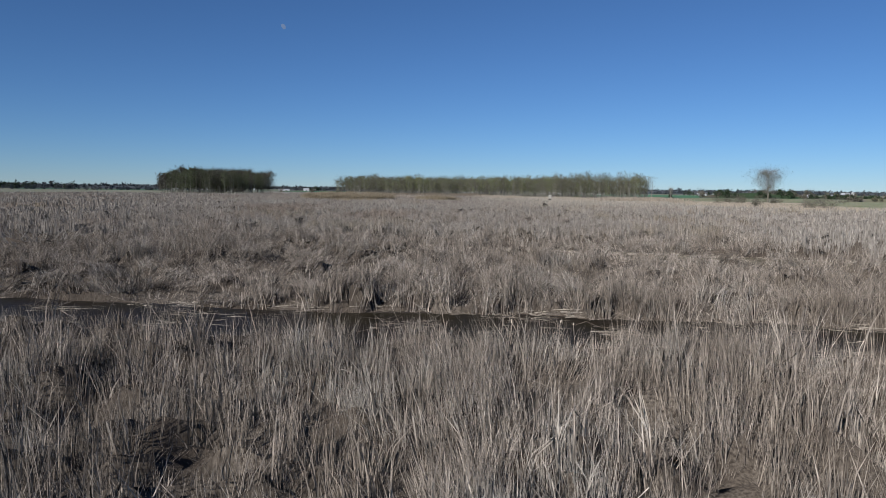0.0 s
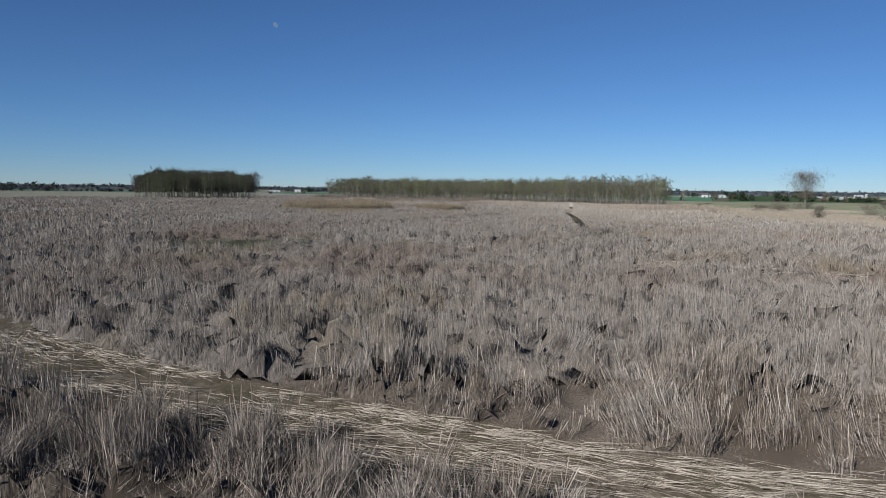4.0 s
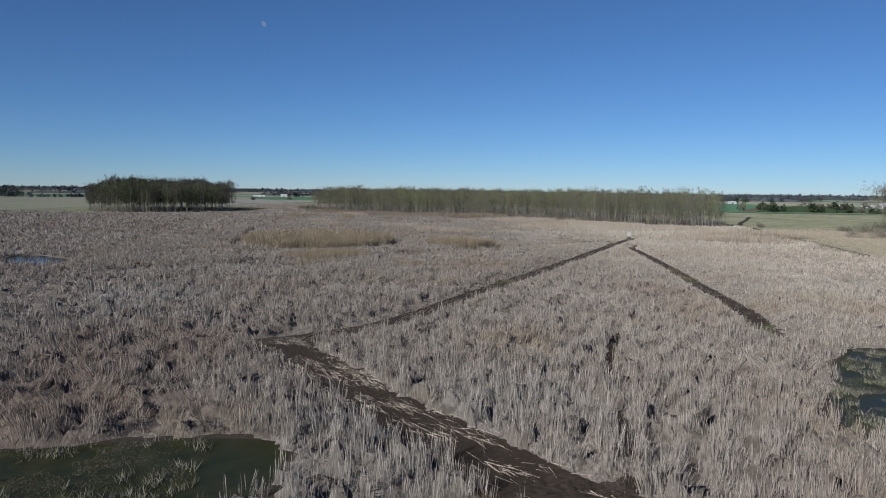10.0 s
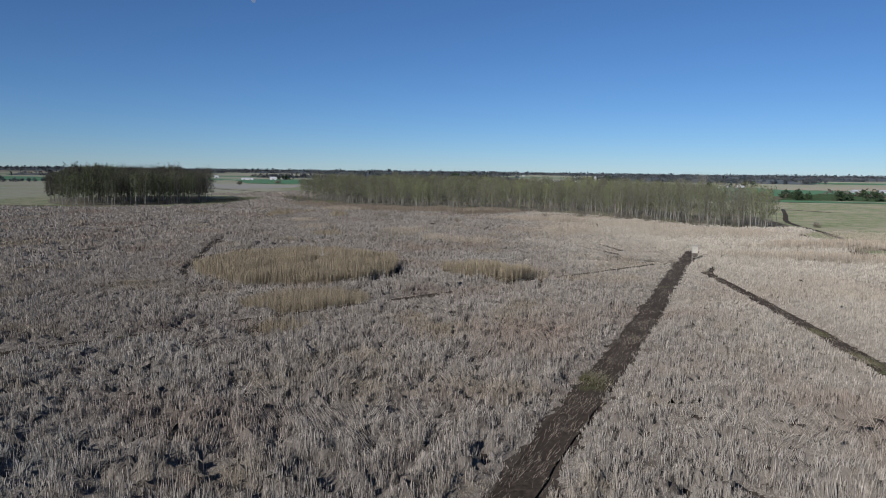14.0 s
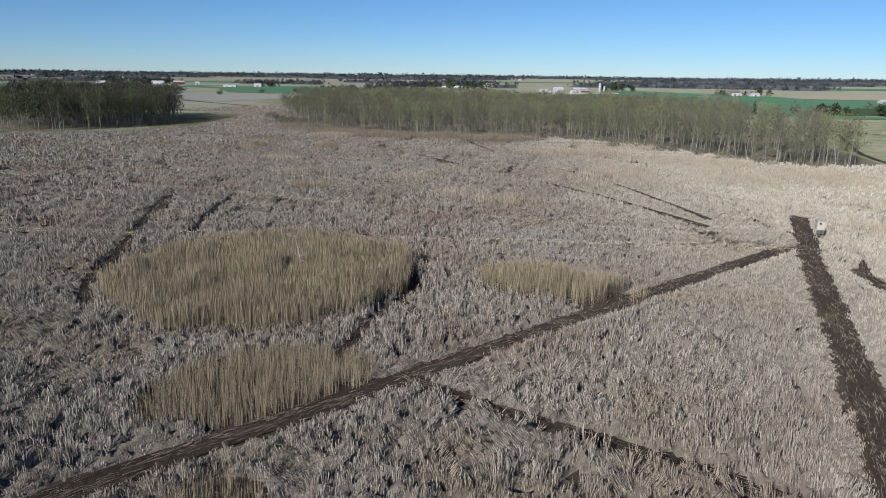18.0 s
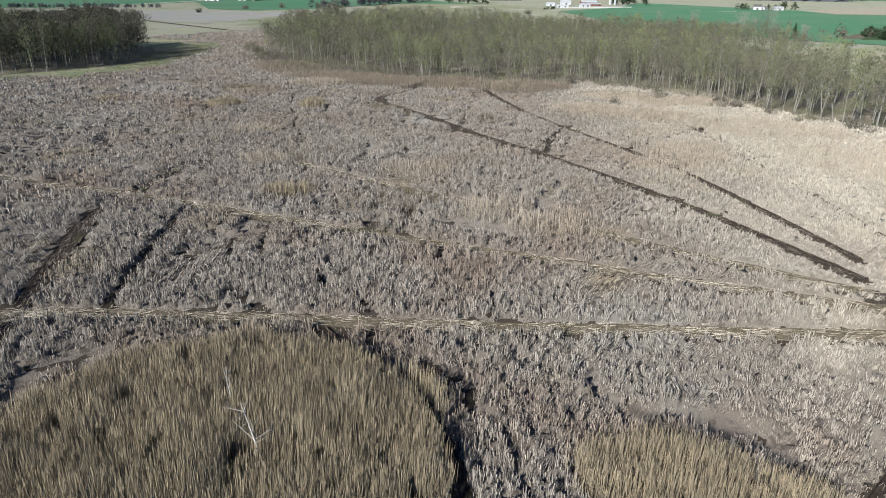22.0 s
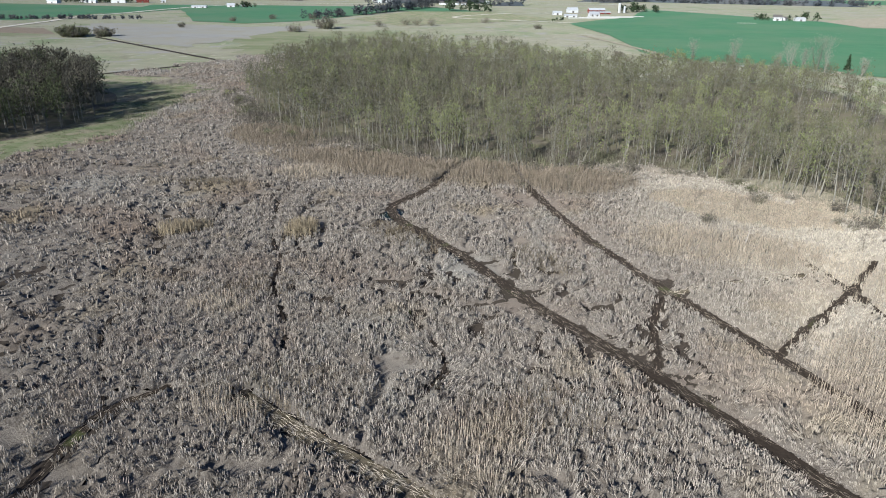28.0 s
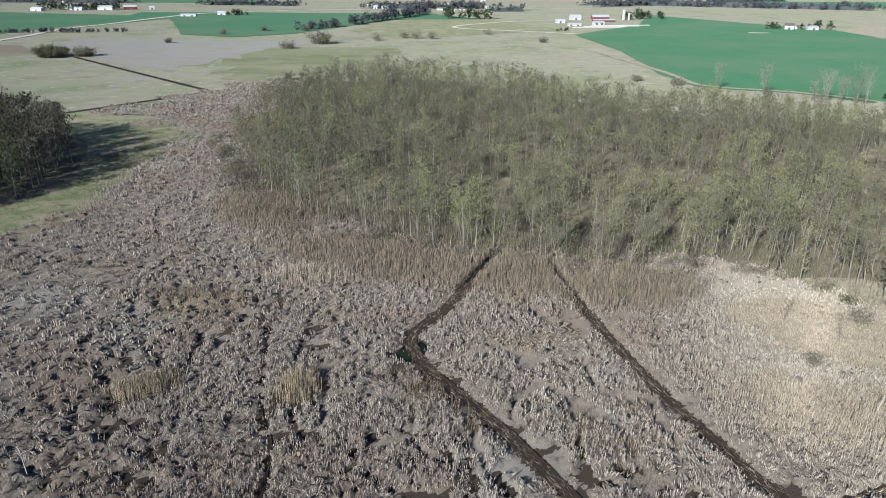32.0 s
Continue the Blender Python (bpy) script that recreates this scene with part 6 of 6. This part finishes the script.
for ob in [o for o in scene.objects if o.name.startswith("bunk_wall")]:
    tagged(ob, "long low pale concrete bunker wall", "wall")
farm_building("house", (356, 1085), -20, 13, 9, 6, 3.5, M_WHITE, M_DARKROOF, "white farmhouse with a dark roof among trees", "house", 1, 4)
farm_building("shed", (378, 1078), 5, 16, 9, 4, 2.5, M_WHITE, M_ROOF, "white shed among farmhouse trees", "shed", 1, 2)
farm_building("house", (366, 1090), 40, 10, 8, 4, 2.5, M_WHITE, M_DARKROOF, "small white house with a dark roof", "house", 1, 3)
farm_building("barn", (455, 855), -25, 13, 14, 4.2, 5, M_WHITE, M_ROOF, "white gabled barn on the far side of the pasture", "barn", 1, 3)
farm_building("shed", (422, 880), -5, 18, 10, 3, 2, M_WHITE, M_ROOF, WHITE_SHED, "shed", 2, 3)
farm_building("shed", (458, 890), -5, 18, 10, 2.8, 2, M_WHITE, M_ROOF, "white farm shed beside a silo", "shed", 1, 3)
silo((468, 862), 2.4, 10, M_CONCRETE, "pale grey silo beside the white barn")
rr = random.Random(5)
for n in range(24):
    y = rr.uniform(1430, 1600) if n < 14 else rr.uniform(1700, 2900)
    x = rr.uniform(-150, 60) if n < 14 else rr.uniform(-0.6, 0.7) * y
    w = rr.uniform(9, 16) if n % 5 else 45
    farm_building("house" if w < 20 else "shed", (x, y), rr.uniform(-30, 30), w, 9 if w < 20 else 14, rr.uniform(3.2, 5.5), 2.8, M_WHITE, M_DARKROOF if n % 3 else M_ROOF, "small white village house far off" if w < 20 else "long white shed in the distant village", "house" if w < 20 else "shed", 1, 2)

# ---- roads, ditches and further fields ----
def lane(name, points, half, z, mat, label, category, sharp=False):
    line = smooth_line(points, 12.0)
    if sharp:
        p = np.asarray(points, float)
        line = np.concatenate([a + (b - a) * np.linspace(0, 1, 12, endpoint=False)[:, None] for a, b in zip(p, p[1:])] + [p[-1:]])
    ob = ribbon(name, line, half, z, mat, label, "water")
    ob["category"] = category
    return ob


lane("road", [(-398, 880), (-399, 914), (-399, 966), (-405, 1042), (-389, 1112), (-371, 1218), (-330, 1330), (-150, 1430), (300, 1500)], 2.6, 0.34, M_GRAVEL, "pale gravel road curving through the fields", "road")
lane("ditch", [(-262, 560), (-191, 610), (-147, 664), (-211, 731), (-282, 806)], 1.3, 0.14, M_MUD, "narrow dark drainage ditch across the meadow", "ditch", True)
lane("ditch", [(79, 225), (82, 248), (86, 267), (92, 294), (97, 327), (106, 360), (116, 403), (140, 455), (165, 510)], 0.8, 0.12, M_MUD, "narrow dark ditch beside the pasture", "ditch")
lane("lane", [(90, 860), (108, 740), (112, 688), (150, 668), (180, 638), (157, 619), (150, 570), (146, 540), (175, 480)], 1.6, 0.32, M_PALE, "pale grassy farm lane along the wheat field", "lane")
lane("lane", [(110, 1010), (60, 1040), (-10, 1090), (60, 1180), (130, 1200)], 2.2, 0.3, M_GRAVEL, "pale farm lane to the dairy", "lane")
lane("lane", [(230, 668), (270, 620), (400, 600)], 3.5, 0.34, M_PALE, "pale strip of dry grass along the tree belt", "lane")
flat("field", [(-360, 884), (-395, 890), (-420, 860), (-370, 835), (-321, 826)], 0.16, M_SOIL, "dark ploughed field beside the road", "field", 10, straight=True)
flat("field", [(-436, 976), (-417, 1065), (-400, 1150), (-385, 1252), (-519, 1290), (-640, 1320), (-900, 1300), (-700, 1020)], 0.2, M_WHEAT, "green field beyond the gravel road", "field", 30, straight=True)
flat("field", [(-60, 1215), (40, 1222), (110, 1060), (20, 1010), (-66, 950), (-120, 1040)], 0.18, M_GRASS, "green pasture behind the meadow", "field", 20, straight=True)
flat("field", [(400, 1075), (395, 980), (900, 905), (1300, 1200), (700, 1300)], 0.2, M_PALE, "pale stubble field beyond the wheat", "field", 40, straight=True)
for n, (x, y, w, d, m) in enumerate([(-700, 1700, 700, 200, M_WHEAT), (200, 1800, 600, 150, M_PALE), (900, 1700, 700, 260, M_WHEAT), (-300, 2100, 800, 300, M_PALE), (500, 2300, 900, 250, M_WHEAT), (-1300, 2300, 900, 300, M_SOIL), (1500, 2500, 900, 400, M_PALE)]):
    flat("field", [(x - w / 2, y - d / 2), (x + w / 2, y - d / 2 + 30), (x + w / 2 - 40, y + d / 2), (x - w / 2 + 20, y + d / 2)], 0.3 + 0.05 * n, m, "distant farm field", "field", 60, straight=True)

# patches of the old meadow behind the grove and the wood
flat("grassland", [(-325, 874), (-350, 950), (-268, 948), (-200, 925), (-130, 930), (-140, 870), (-164, 838), (-174, 783), (-199, 745), (-231, 762), (-284, 816)], 0.12, M_SEDGE, "grey matted sedge meadow beside the ditch", "meadow", 6, straight=True, rag=3.0)
flat("grassland", [(-171, 800), (-165, 870), (-128, 885), (-60, 870), (-70, 780), (-111, 722), (-139, 690), (-161, 730)], 0.15, M_GREENMEADOW, "greening wet meadow behind the wood", "meadow", 6, straight=True, rag=3.0)
flat("grassland", [(-290, 830), (-330, 812), (-380, 800), (-420, 830), (-360, 850), (-321, 850)], 0.13, M_GREENMEADOW, "greening meadow beside the willow thicket", "meadow", 6, straight=True, rag=2.0)
for n, (x, y, w, d) in enumerate([(272, 1290, 26, 3), (330, 1270, 24, 3), (300, 1035, 20, 6)]):
    flat("bare_strip", [(x - w / 2, y - d / 2), (x + w / 2, y - d / 2), (x + w / 2, y + d / 2), (x - w / 2, y + d / 2)], 0.3, M_GRAVEL, "pale bare strip in the wheat field", "bare ground", 4, straight=True)
